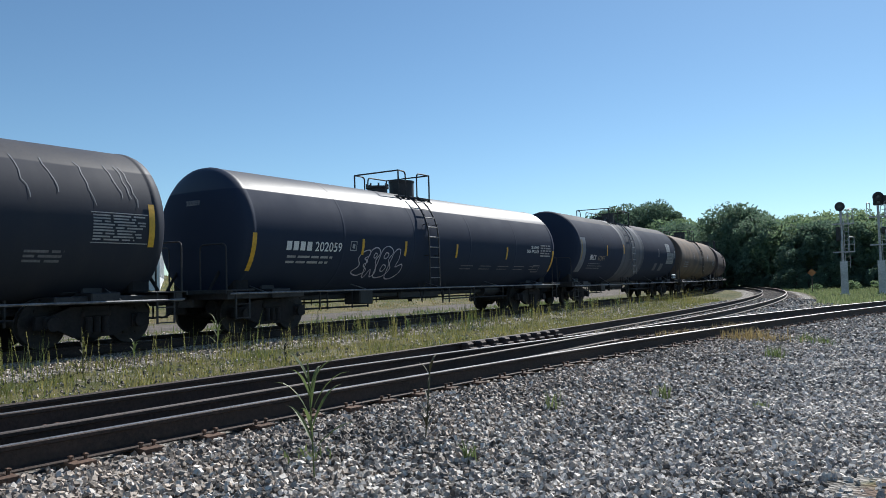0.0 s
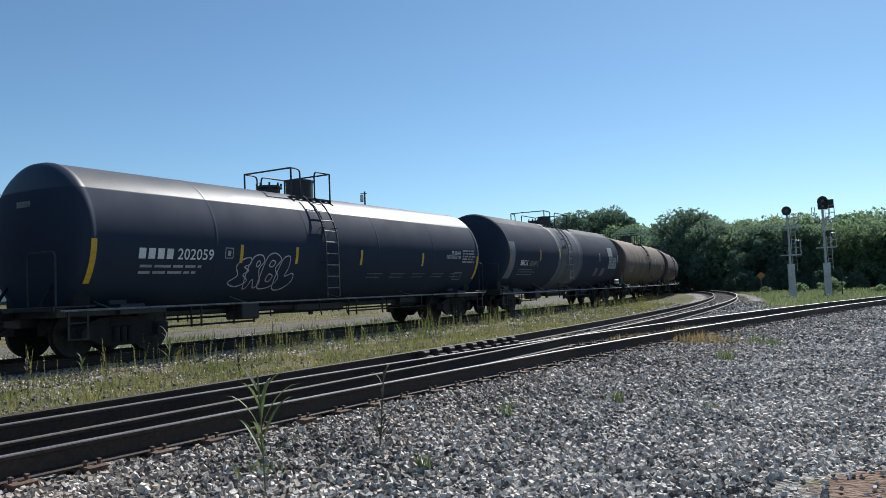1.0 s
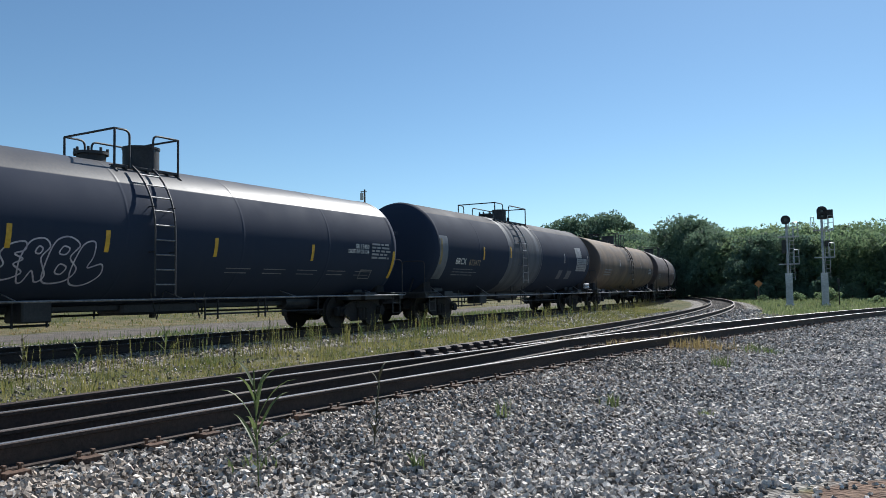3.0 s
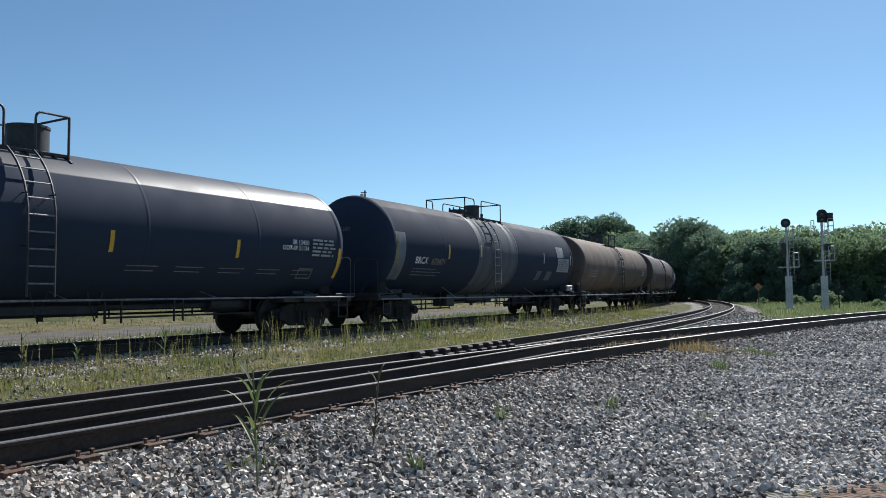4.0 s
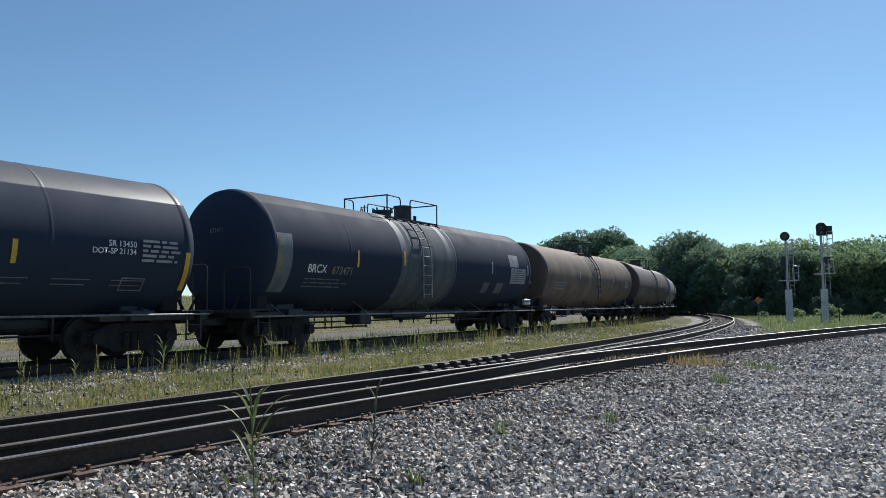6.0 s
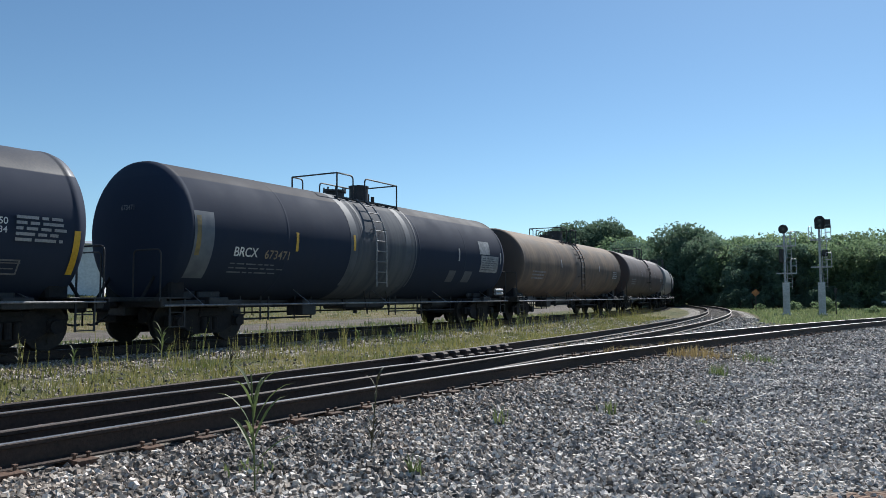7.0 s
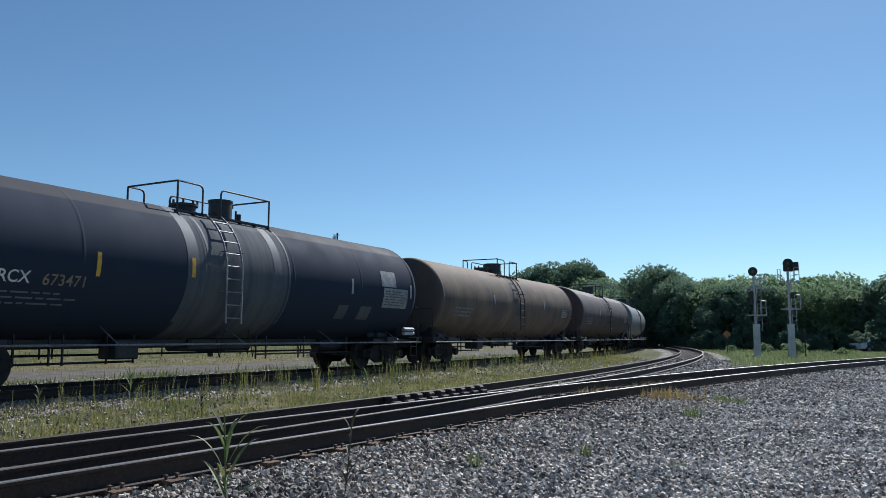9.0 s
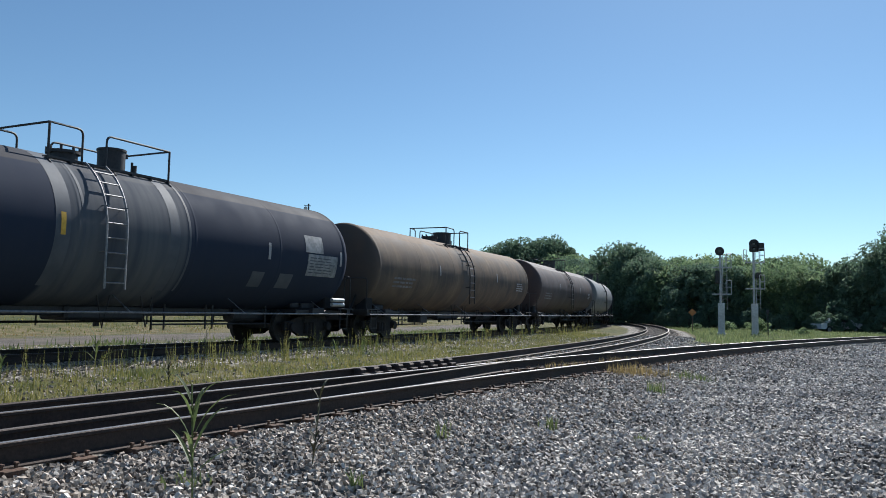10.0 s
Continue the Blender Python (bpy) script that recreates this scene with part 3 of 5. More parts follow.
def wheelset_mesh():
    bm = bmesh.new()
    for y in (-0.75, 0.75):
        sg = 1 if y > 0 else -1
        cyl(bm, (0, y - 0.05, 0), (0, y + 0.06, 0), 0.457, n=28)
        cyl(bm, (0, y - sg * 0.08, 0), (0, y - sg * 0.05, 0), 0.485, n=28)
        cyl(bm, (0, y + sg * 0.06, 0), (0, y + sg * 0.10, 0), 0.14, n=14)
        for k in range(6):
            a = k * math.tau / 6
            cyl(bm, (0.28 * math.cos(a), y + sg * 0.055, 0.28 * math.sin(a)), (0.28 * math.cos(a), y + sg * 0.068, 0.28 * math.sin(a)), 0.035, n=8)
    cyl(bm, (0, -1.0, 0), (0, 1.0, 0), 0.085, n=12)
    me = bpy.data.meshes.new("wheelset")
    bm.to_mesh(me)
    bm.free()
    me.materials.append(M_WHEEL)
    return me


def sideframe_mesh():
    """A cast side frame: arched top bar, dropped bottom bar, columns and journal boxes."""
    bm = bmesh.new()
    out = [(-1.16, 0.36), (-1.16, 0.60), (-0.86, 0.62), (-0.50, 0.76), (0.50, 0.76), (0.86, 0.62), (1.16, 0.60), (1.16, 0.36),
           (0.80, 0.36), (0.40, 0.18), (-0.40, 0.18), (-0.80, 0.36)]
    a = [bm.verts.new((x, -0.06, z)) for x, z in out]
    b = [bm.verts.new((x, 0.06, z)) for x, z in out]
    n = len(out)
    fa, fb = bm.faces.new(a), bm.faces.new(b[::-1])
    for k in range(n):
        bm.faces.new((a[k], b[k], b[(k + 1) % n], a[(k + 1) % n]))
    bmesh.ops.triangulate(bm, faces=[fa, fb])
    for x in (-0.89, 0.89):
        box(bm, (x - 0.14, -0.12, 0.34), (x + 0.14, 0.12, 0.60), 0.03)
        cyl(bm, (x, -0.20, 0.457), (x, -0.10, 0.457), 0.13, n=14)
    for x in (-0.17, 0.0, 0.17):
        cyl(bm, (x, -0.09, 0.26), (x, -0.09, 0.56), 0.075, n=10)
    box(bm, (-0.30, -0.11, 0.56), (0.30, 0.10, 0.70), 0.03)
    me = bpy.data.meshes.new("side_frame")
    bmesh.ops.recalc_face_normals(bm, faces=bm.faces)
    bm.to_mesh(me)
    bm.free()
    me.materials.append(M_TRUCK)
    return me


WHEELSET, SIDEFRAME = wheelset_mesh(), sideframe_mesh()
WHEELS = []        # every wheelset, to be turned


def truck(parent, x):
    bm = bmesh.new()
    box(bm, (-0.28, -1.1, 0.56), (0.28, 1.1, 0.80), 0.04)
    cyl(bm, (0, 0, 0.78), (0, 0, 0.92), 0.22, n=16)
    for s in (-1, 1):
        box(bm, (s * 0.40 - 0.05, -0.85, 0.35), (s * 0.40 + 0.05, 0.85, 0.47), 0.02)
    t = part("truck", bm, M_TRUCK, parent, "grimy four-wheeled truck under the tank")
    t.matrix_basis = pose(x, 0, 0)
    for y, turn in ((-1.0, 0), (1.0, 180)):
        o = new("side_frame", SIDEFRAME)
        o.matrix_basis = pose(0, y, 0, 0, 0, turn)
        o.parent = t
    for ax in (-0.89, 0.89):
        w = new("wheelset", WHEELSET)
        w.matrix_basis = pose(ax, 0, 0.457)
        w.parent = t
        WHEELS.append((w, ax))
    return t


def rung_mesh(material):
    bm = bmesh.new()
    pipe(bm, [(-0.26, 0, 0), (0.26, 0, 0)], 0.018, 6)
    me = bpy.data.meshes.new("rung")
    bm.to_mesh(me)
    bm.free()
    me.materials.append(material)
    return me


RUNG_GREY, RUNG_BLACK = rung_mesh(M_RUNG), rung_mesh(M_STEEL)


def tank_car(label, paint, zc=ZC, length=16.1, deck=(-1.85, 1.38), ladder_x=-0.80, dome_x=0.43, tall=0.90, ladder_low=1.32, dome=0.40, rungs=M_STEEL, rail_z=0.84, belly=0.75):
    car = thing("tank_car", label, "tank car", group="cars of the tank train")
    half = length / 2
    top = zc + RAD
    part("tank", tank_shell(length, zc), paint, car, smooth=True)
    # underframe: stub sills, bolsters, end platforms
    for s in (-1, 1):
        bm = bmesh.new()
        box(bm, (s * (half - 2.6), -0.28, 0.62), (s * (half + 0.62), 0.28, 1.02), 0.02)
        box(bm, (s * 6.98 - 0.30, -1.42, 0.80), (s * 6.98 + 0.30, 1.42, 1.02), 0.02)
        for y in (-1, 1):
            box(bm, (s * 6.98 - 0.22, y * 0.4, 0.9), (s * 6.98 + 0.22, y * 0.95, 1.16), 0.03)
        box(bm, (s * (half + 0.45), -1.45, 0.80), (s * (half + 0.62), 1.45, 1.00), 0.015)
        box(bm, (s * (half - 2.0), -1.28, 0.80), (s * (half + 0.40), 1.28, 0.96), 0.02)
        box(bm, (s * 6.98 - 0.60, -0.85, 0.98), (s * 6.98 + 0.60, 0.85, 1.2), 0.05)
        part("stub_sill", bm, M_STEEL, car, "black end sill with its bolster")
        for y in (-1, 1):
            bm = bmesh.new()
            box(bm, (s * (half - 0.35), y * 0.62, 0.98), (s * (half + 0.10), y * 1.1, 1.42), 0.05)
            pipe(bm, [(s * (half + 0.55), y * 0.75, 1.0), (s * (half + 0.05), y * 0.75, 1.75)], 0.035, 6)
            part("head_brace", bm, M_TRUCK, car, "black bracket holding the tank head")
        bm = bmesh.new()
        cyl(bm, (s * (half - 0.25), -0.55, 0.62), (s * (half + 0.35), -0.55, 0.62), 0.17, n=14)
        box(bm, (s * (half - 0.1), 0.25, 0.45), (s * (half + 0.4), 1.0, 0.8), 0.04)
        part("draft_gear", bm, M_TRUCK, car, "grimy draft gear and brake cylinder")
        bm = bmesh.new()
        box(bm, (s * (half - 0.15), -1.5, 0.985), (s * (half + 0.72), 1.5, 1.02), 0.006)
        box(bm, (s * (half + 0.68), -1.5, 0.93), (s * (half + 0.72), 1.5, 0.985))
        part("end_platform", bm, M_STEEL, car, "narrow black crossover platform")
        bm = bmesh.new()
        cyl(bm, (s * (half + 0.6), 0, 0.85), (s * (half + 0.95), 0, 0.85), 0.075, n=10)
        box(bm, (s * (half + 0.86), -0.17, 0.70), (s * (half + 1.16), 0.13, 1.0), 0.05)
        part("coupler", bm, M_TRUCK, car, "cast knuckle coupler")
        bm = bmesh.new()
        pts = [(s * (half + 0.4), 0.25, 0.8), (s * (half + 0.75), 0.27, 0.52), (s * (half + 1.05), 0.22, 0.42), (s * (half + 1.2), 0.15, 0.44)]
        pipe(bm, rounded(pts, 0.2), 0.025, 6)
        part("air_hose", bm, M_RUBBER, car, "drooping rubber air hose")
        # grab posts at both corners of the platform
        for y in (-1, 1):
            bm = bmesh.new()
            a, b = s * (half + 0.62), s * (half - 0.05)
            pipe(bm, rounded([(a, y * 1.42, 0.98), (a, y * 1.42, 2.05), (a, y * 0.55, 2.05), (a, y * 0.55, 1.0)], 0.14), 0.019, 6)
            part("grab_rail", bm, M_STEEL, car, "bent black pipe handrail at the end")
            bm = bmesh.new()
            x1 = s * (half + 0.2)
            for dx in (-0.2, 0.2):
                box(bm, (x1 + dx - 0.02, y * 1.47 - 0.01, 0.36), (x1 + dx + 0.02, y * 1.47 + 0.01, 1.0))
            for z in (0.37, 0.68):
                box(bm, (x1 - 0.2, y * 1.47 - 0.02, z), (x1 + 0.2, y * 1.47 + 0.02, z + 0.022))
            part("sill_step", bm, M_STEEL, car, "hanging steel step")
    # side handrails
    for y in (-1, 1):
        bm = bmesh.new()
        pipe(bm, [(-half - 0.6, y * 1.53, rail_z), (half + 0.6, y * 1.53, rail_z)], 0.024, 6)
        k = -half + 0.5
        while k < half:
            pipe(bm, [(k, y * 1.53, rail_z), (k, y * 0.9, zc - RAD * 0.80)], 0.014, 5)
            k += 3.7
        part("side_rail", bm, M_RUNG, car, "long thin black handrail low on the tank")
    bm = bmesh.new()
    box(bm, (-6.3, -0.34, belly), (6.3, 0.34, zc - RAD + 0.05), 0.03)
    box(bm, (-0.9, -0.45, belly - 0.10), (1.3, 0.45, zc - RAD + 0.08), 0.06)
    part("belly_plate", bm, M_STEEL, car, "black reinforcing plate along the tank bottom")
    # brake pipe and rods hung below
    bm = bmesh.new()
    pipe(bm, [(-6.0, 0.5, 0.60), (6.0, 0.5, 0.60)], 0.03, 6)
    for x in (-5.2, -4.2, -3.9, -2.1, -0.9, 1.9, 2.2, 4.6):
        pipe(bm, [(x, 0.5, 0.52), (x, 0.5, zc - RAD * 0.93)], 0.02, 5)
    pipe(bm, [(-5.6, -0.5, 0.46), (-2.6, -0.5, 0.46)], 0.028, 6)
    pipe(bm, [(1.2, -0.7, 0.55), (5.6, -0.7, 0.55)], 0.024, 6)
    for x in (-5.5, -4.75, -4.45, -3.4, -2.7, 1.3, 1.7, 3.1, 3.35, 5.5):
        pipe(bm, [(x, -0.6, 0.42), (x, -0.6, zc - RAD * 0.9)], 0.026, 5)
    part("brake_pipe", bm, M_STEEL, car, "brake pipe on hangers below the tank")
    bm = bmesh.new()
    box(bm, (-3.35, -0.85, 0.52), (-2.75, -0.25, 0.95), 0.03)
    part("valve_box", bm, M_STEEL, car, "black control valve box")
    bm = bmesh.new()
    cyl(bm, (0.25, 0, zc - RAD - 0.06), (0.25, 0, 0.66), 0.20, 0.12, n=14)
    cyl(bm, (0.25, 0, 0.68), (0.25, 0, 0.50), 0.07, n=10)
    box(bm, (-0.15, -0.10, 0.60), (0.65, 0.10, 0.78), 0.03)
    part("outlet_valve", bm, M_STEEL, car, "bottom outlet valve with its skid")
    for x in (-0.35, 0.85):
        bm = bmesh.new()
        pipe(bm, [(x - 0.18, -0.9, zc - RAD * 0.8), (x, -0.9, 0.50), (x + 0.18, -0.9, zc - RAD * 0.8)], 0.02, 5)
        part("hanger", bm, M_STEEL, car, "V-shaped hanger")
    bm = bmesh.new()
    cyl(bm, (4.3, -0.3, 0.78), (5.3, -0.3, 0.78), 0.2, n=16)
    box(bm, (5.3, -0.42, 0.66), (5.55, -0.18, 0.9), 0.03)
    part("brake_reservoir", bm, M_STEEL, car, "cylindrical air reservoir")
    # hand brake wheel at the far end
    bm = bmesh.new()
    bx = half + 0.5
    ring = [(bx, 0.95 + 0.28 * math.cos(k * math.tau / 20), 1.62 + 0.28 * math.sin(k * math.tau / 20)) for k in range(21)]
    pipe(bm, ring, 0.018, 6)
    for k in range(5):
        a = k * math.tau / 5
        pipe(bm, [(bx, 0.95, 1.62), (bx, 0.95 + 0.28 * math.cos(a), 1.62 + 0.28 * math.sin(a))], 0.013, 5)
    box(bm, (bx - 0.2, 0.80, 1.42), (bx - 0.03, 1.10, 1.8), 0.03)
    box(bm, (bx - 0.16, 0.92, 0.95), (bx - 0.10, 0.98, 1.5))
    part("hand_brake", bm, M_STEEL, car, "spoked hand brake wheel")
    # top platform, railing, housing
    x0, x1 = deck
    zd = zc + math.sqrt(RAD ** 2 - 0.86 ** 2) + 0.06
    bm = bmesh.new()
    for y in (-0.86, 0.62):
        for k in range(4):
            yy = y + k * 0.075
            box(bm, (x0, yy, zd), (x1, yy + 0.03, zd + 0.045))
    for k in range(7):
        xx = x0 + (x1 - x0) * k / 6
        box(bm, (xx - 0.025, -0.88, zd - 0.05), (xx + 0.025, 0.88, zd))
        if k in (0, 3, 6):
            for y in (-1, 1):
                pipe(bm, [(xx, y * 0.84, zd - 0.03), (xx, y * 0.96, zc + math.sqrt(RAD ** 2 - 0.96 ** 2))], 0.025, 5)
    part("top_platform", bm, M_STEEL, car, "black steel grating walkway")
    zr = 3.80 + tall
    g0, g1 = ladder_x - 0.25, ladder_x + 0.36
    for pts in ([(g0, -0.86, zd), (g0, -0.86, zr), (x0, -0.86, zr), (x0, 0.86, zr), (x0 + 0.5, 0.86, zr), (x0 + 0.5, 0.86, zd)],
                [(g1, -0.86, zd), (g1, -0.86, zr), (x1, -0.86, zr), (x1, 0.86, zr), (x1 - min(1.9, (x1 - x0) * 0.6), 0.86, zr), (x1 - min(1.9, (x1 - x0) * 0.6), 0.86, zd)]):
        bm = bmesh.new()
        ends = rounded(pts[:3], 0.14)[:-1] + [Vector(pts[2]), Vector(pts[3])] + rounded(pts[3:], 0.14)[1:]
        pipe(bm, ends, 0.024, 6)
        for q in (pts[2], pts[3]):
            pipe(bm, [(q[0], q[1], zd - 0.1), q], 0.026, 6)
        part("guard_rail", bm, M_STEEL, car, "black pipe railing on the tank top")
    bm = bmesh.new()
    cyl(bm, (dome_x, 0, top - 0.06), (dome_x, 0, top + 0.42), dome, n=20)
    cyl(bm, (dome_x, 0, top + 0.42), (dome_x, 0, top + 0.47), dome + 0.02, n=20)
    box(bm, (dome_x + 0.30, -0.08, top + 0.32), (dome_x + 0.42, 0.08, top + 0.44), 0.01)
    part("valve_housing", bm, M_STEEL, car, "round black protective housing", smooth=True)
    bm = bmesh.new()
    hx = dome_x - 1.28
    cyl(bm, (hx, 0, top - 0.08), (hx, 0, top + 0.12), 0.30, n=20)
    cyl(bm, (hx, 0, top + 0.12), (hx, 0, top + 0.18), 0.36, n=20)
    for k in range(8):
        a = k * math.tau / 8
        cyl(bm, (hx + 0.33 * math.cos(a), 0.33 * math.sin(a), top + 0.1), (hx + 0.33 * math.cos(a), 0.33 * math.sin(a), top + 0.26), 0.03, n=6)
    part("manway", bm, M_STEEL, car, "bolted manway cover", smooth=True)
    bm = bmesh.new()
    cyl(bm, (x1 - 0.45, -0.2, top - 0.05), (x1 - 0.45, -0.2, top + 0.16), 0.06, n=10)
    part("relief_valve", bm, M_STEEL, car)
    bm = bmesh.new()
    cyl(bm, (x1 - 0.25, 0.1, top - 0.05), (x1 - 0.25, 0.1, top + 0.30), 0.03, n=8)
    part("vent_pipe", bm, M_STEEL, car)
    # ladder down the near and far sides
    for side in (-1, 1):
        bm = bmesh.new()
        lx = ladder_x
        arc = []
        a = 0.60
        while a < math.pi / 2 + 0.05:
            arc.append((math.sin(a) * (RAD + 0.13), zc + math.cos(a) * (RAD + 0.13)))
            a += 0.14
        line = [(y, z) for y, z in arc] + [(RAD + 0.13, z) for z in (zc - 0.3, zc - 0.7, ladder_low)]
        for dx in (-0.26, 0.26):
            pipe(bm, [(lx + dx, side * y, z) for y, z in line], 0.024, 5)
        acc, steps = 0.0, []
        for (ya, za), (yb, zb) in zip(line, line[1:]):
            d = math.hypot(yb - ya, zb - za)
            t = 0.31 - acc
            while t < d:
                y, z = ya + (yb - ya) * t / d, za + (zb - za) * t / d
                steps.append((side * y, z))
                t += 0.31
            acc = d - (t - 0.31)
        for z in (zc + 0.5, zc - 0.45):
            q = math.sqrt(max(0, RAD ** 2 - (z - zc) ** 2))
            for dx in (-0.26, 0.26):
                pipe(bm, [(lx + dx, side * (q - 0.02), z), (lx + dx, side * (RAD + 0.13), z)], 0.013, 4)
        lad = part("ladder", bm, M_STEEL if zc < 2.5 else rungs, car, "thin steel ladder bent over the tank side")
        for y, z in steps:
            o = new("rung", RUNG_GREY if rungs is M_RUNG else RUNG_BLACK)
            o.matrix_basis = pose(lx, y, z)
            o.parent = lad
    truck(car, -6.98)
    truck(car, 6.98)
    return car


def strips(car, zc, xs, z0=2.40, z1=2.85, w=0.10, material=None):
    for x in xs:
        bm = bmesh.new()
        decal_grid(bm, x - w / 2, x + w / 2, z0, z1, zc, 0.016 if abs(x) > 7.5 else 0.009, 8)
        part("reflector_strip", bm, material or M_YELLOW, car, "upright yellow reflector strip")


def end_strip(car, zc, x, z0=1.9, z1=2.75, w=0.13):
    bm = bmesh.new()
    decal_grid(bm, x - w / 2, x + w / 2, z0, z1, zc, 0.016, 8)
    part("reflector_strip", bm, M_YELLOW, car, "long yellow strip on the tank's rim")


def print_block(x, z, w, lines, h=0.045, gap=0.085, seed=1):
    rnd = random.Random(seed)
    out = []
    for k in range(lines):
        xx, end = x, x + w * rnd.uniform(0.75, 1.0)
        while xx < end:
            d = rnd.uniform(0.12, 0.45)
            out.append((xx, z - k * gap, min(d, end - xx), h))
            xx += d + 0.06
    return out


# The three blacks are tinted blue to carry the hazy veil over the tanks.
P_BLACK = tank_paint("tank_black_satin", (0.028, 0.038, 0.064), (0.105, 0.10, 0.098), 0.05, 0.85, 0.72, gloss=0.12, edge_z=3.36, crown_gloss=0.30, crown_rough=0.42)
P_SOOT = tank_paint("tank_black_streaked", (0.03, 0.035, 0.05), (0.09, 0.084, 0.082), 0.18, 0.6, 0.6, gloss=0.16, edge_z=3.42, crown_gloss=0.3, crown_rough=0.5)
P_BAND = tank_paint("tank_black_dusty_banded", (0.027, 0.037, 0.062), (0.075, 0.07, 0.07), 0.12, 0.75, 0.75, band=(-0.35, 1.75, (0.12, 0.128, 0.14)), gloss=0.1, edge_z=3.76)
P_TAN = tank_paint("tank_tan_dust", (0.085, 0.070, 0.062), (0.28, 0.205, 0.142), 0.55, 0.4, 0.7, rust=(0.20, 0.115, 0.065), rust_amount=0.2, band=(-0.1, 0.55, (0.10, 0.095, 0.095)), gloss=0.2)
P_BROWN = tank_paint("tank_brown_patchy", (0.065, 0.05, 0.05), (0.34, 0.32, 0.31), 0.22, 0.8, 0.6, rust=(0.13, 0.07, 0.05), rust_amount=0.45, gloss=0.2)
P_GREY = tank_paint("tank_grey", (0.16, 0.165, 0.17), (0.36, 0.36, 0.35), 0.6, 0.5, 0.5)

CARS = []


def add_car(s_first, car):
    CARS.append((car, s_first))
    return car


PITCH = (18.5, 18.68, 18.24, 18.39, 18.3, 18.3)
S_G = 11.56
RAD = 1.58
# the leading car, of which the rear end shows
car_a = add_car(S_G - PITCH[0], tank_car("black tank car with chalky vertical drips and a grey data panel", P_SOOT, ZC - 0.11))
end_strip(car_a, ZC - 0.11, 7.86)
bars([(6.58, 2.52, 1.2, 0.018), (6.58, 1.95, 1.2, 0.018)] + [r for k in range(9) for r in print_block(6.62, 2.46 - k * 0.057, 1.12, 1, 0.03, seed=20 + k)], ZC - 0.11, M_PALE, car_a, "data_panel", "grey panel of fine print")
bars(print_block(5.4, 1.75, 0.9, 3, seed=8), ZC - 0.11, M_GREY, car_a)
rnd = random.Random(5)
for x in (5.3, 5.85, 6.5, 7.1, 7.3, 7.42):
    bm = bmesh.new()
    z, xx = 3.50, x
    pts = []
    for k in range(7):
        pts.append((xx + rnd.uniform(-0.03, 0.03), z))
        z -= rnd.uniform(0.08, 0.16)
        xx += 0.03
    for (xa, za), (xb, zb) in zip(pts, pts[1:]):
        w = 0.013
        vs = [bm.verts.new(wrap(q, zz, ZC - 0.11, 0.007)) for q, zz in ((xa - w, za), (xa + w, za), (xb + w * 0.7, zb), (xb - w * 0.7, zb))]
        bm.faces.new(vs)
    part("chalk_drip", bm, M_PATCH, car_a, "pale drip running down the tank")

# the black car with the white number and the sprayed tag
ZG = ZC - 0.11
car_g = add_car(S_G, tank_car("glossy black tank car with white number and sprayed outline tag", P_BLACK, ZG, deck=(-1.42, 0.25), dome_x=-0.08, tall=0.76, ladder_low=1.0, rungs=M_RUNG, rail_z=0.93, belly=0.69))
end_strip(car_g, ZG, -7.97, 1.44, 2.31)
end_strip(car_g, ZG, 7.98, 1.45, 2.27)
strips(car_g, ZG, (-4.04, -2.07, 0.75, 4.15), 1.88, 2.31)
bm = bmesh.new()
for k in range(4):          # the owner's mark, as plain blocks
    decal_grid(bm, -6.92 + k * 0.235, -6.75 + k * 0.235, 1.94, 2.16, ZG, 0.007, 3)
part("owner_mark", bm, M_WHITE, car_g, "owner's mark in white")
lettering("202059", 0.33, -5.93, 1.94, ZG, M_WHITE, car_g, "car_number", "white stencilled number", 1.05)
bars(print_block(-6.85, 1.76, 1.9, 2, 0.055, 0.13, seed=11), ZG, M_PALE, car_g)
bars([(-4.56, 1.98, 0.26, 0.02), (-4.56, 2.21, 0.26, 0.02), (-4.56, 1.98, 0.02, 0.24), (-4.32, 1.98, 0.02, 0.25), (-4.48, 2.04, 0.10, 0.12)], ZG, M_PALE, car_g, "stencil_box", "small outlined box")
bars([r for k in range(5) for r in ((1.2 + k * 1.25, 1.62, 0.8, 0.02), (1.2 + k * 1.25, 1.52, 0.7, 0.02))], ZG, M_GREY, car_g, "faint_print", "faint grey lines of print")
lettering("202059", 0.16, -8.05, 3.02, ZG, M_PALE, car_g, "end_number", "small number on the tank head", 1.0, head=0.25)


def smooth_loop(pts, n=6):
    """A closed Catmull-Rom line through the points."""
    out, k = [], len(pts)
    for i in range(k):
        p = [Vector(pts[(i + j - 1) % k]) for j in range(4)]
        for q in range(n):
            t = q / n
            out.append(0.5 * (2 * p[1] + (p[2] - p[0]) * t + (2 * p[0] - 5 * p[1] + 4 * p[2] - p[3]) * t * t + (3 * p[1] - p[0] - 3 * p[2] + p[3]) * t ** 3))
    return out + out[:1]


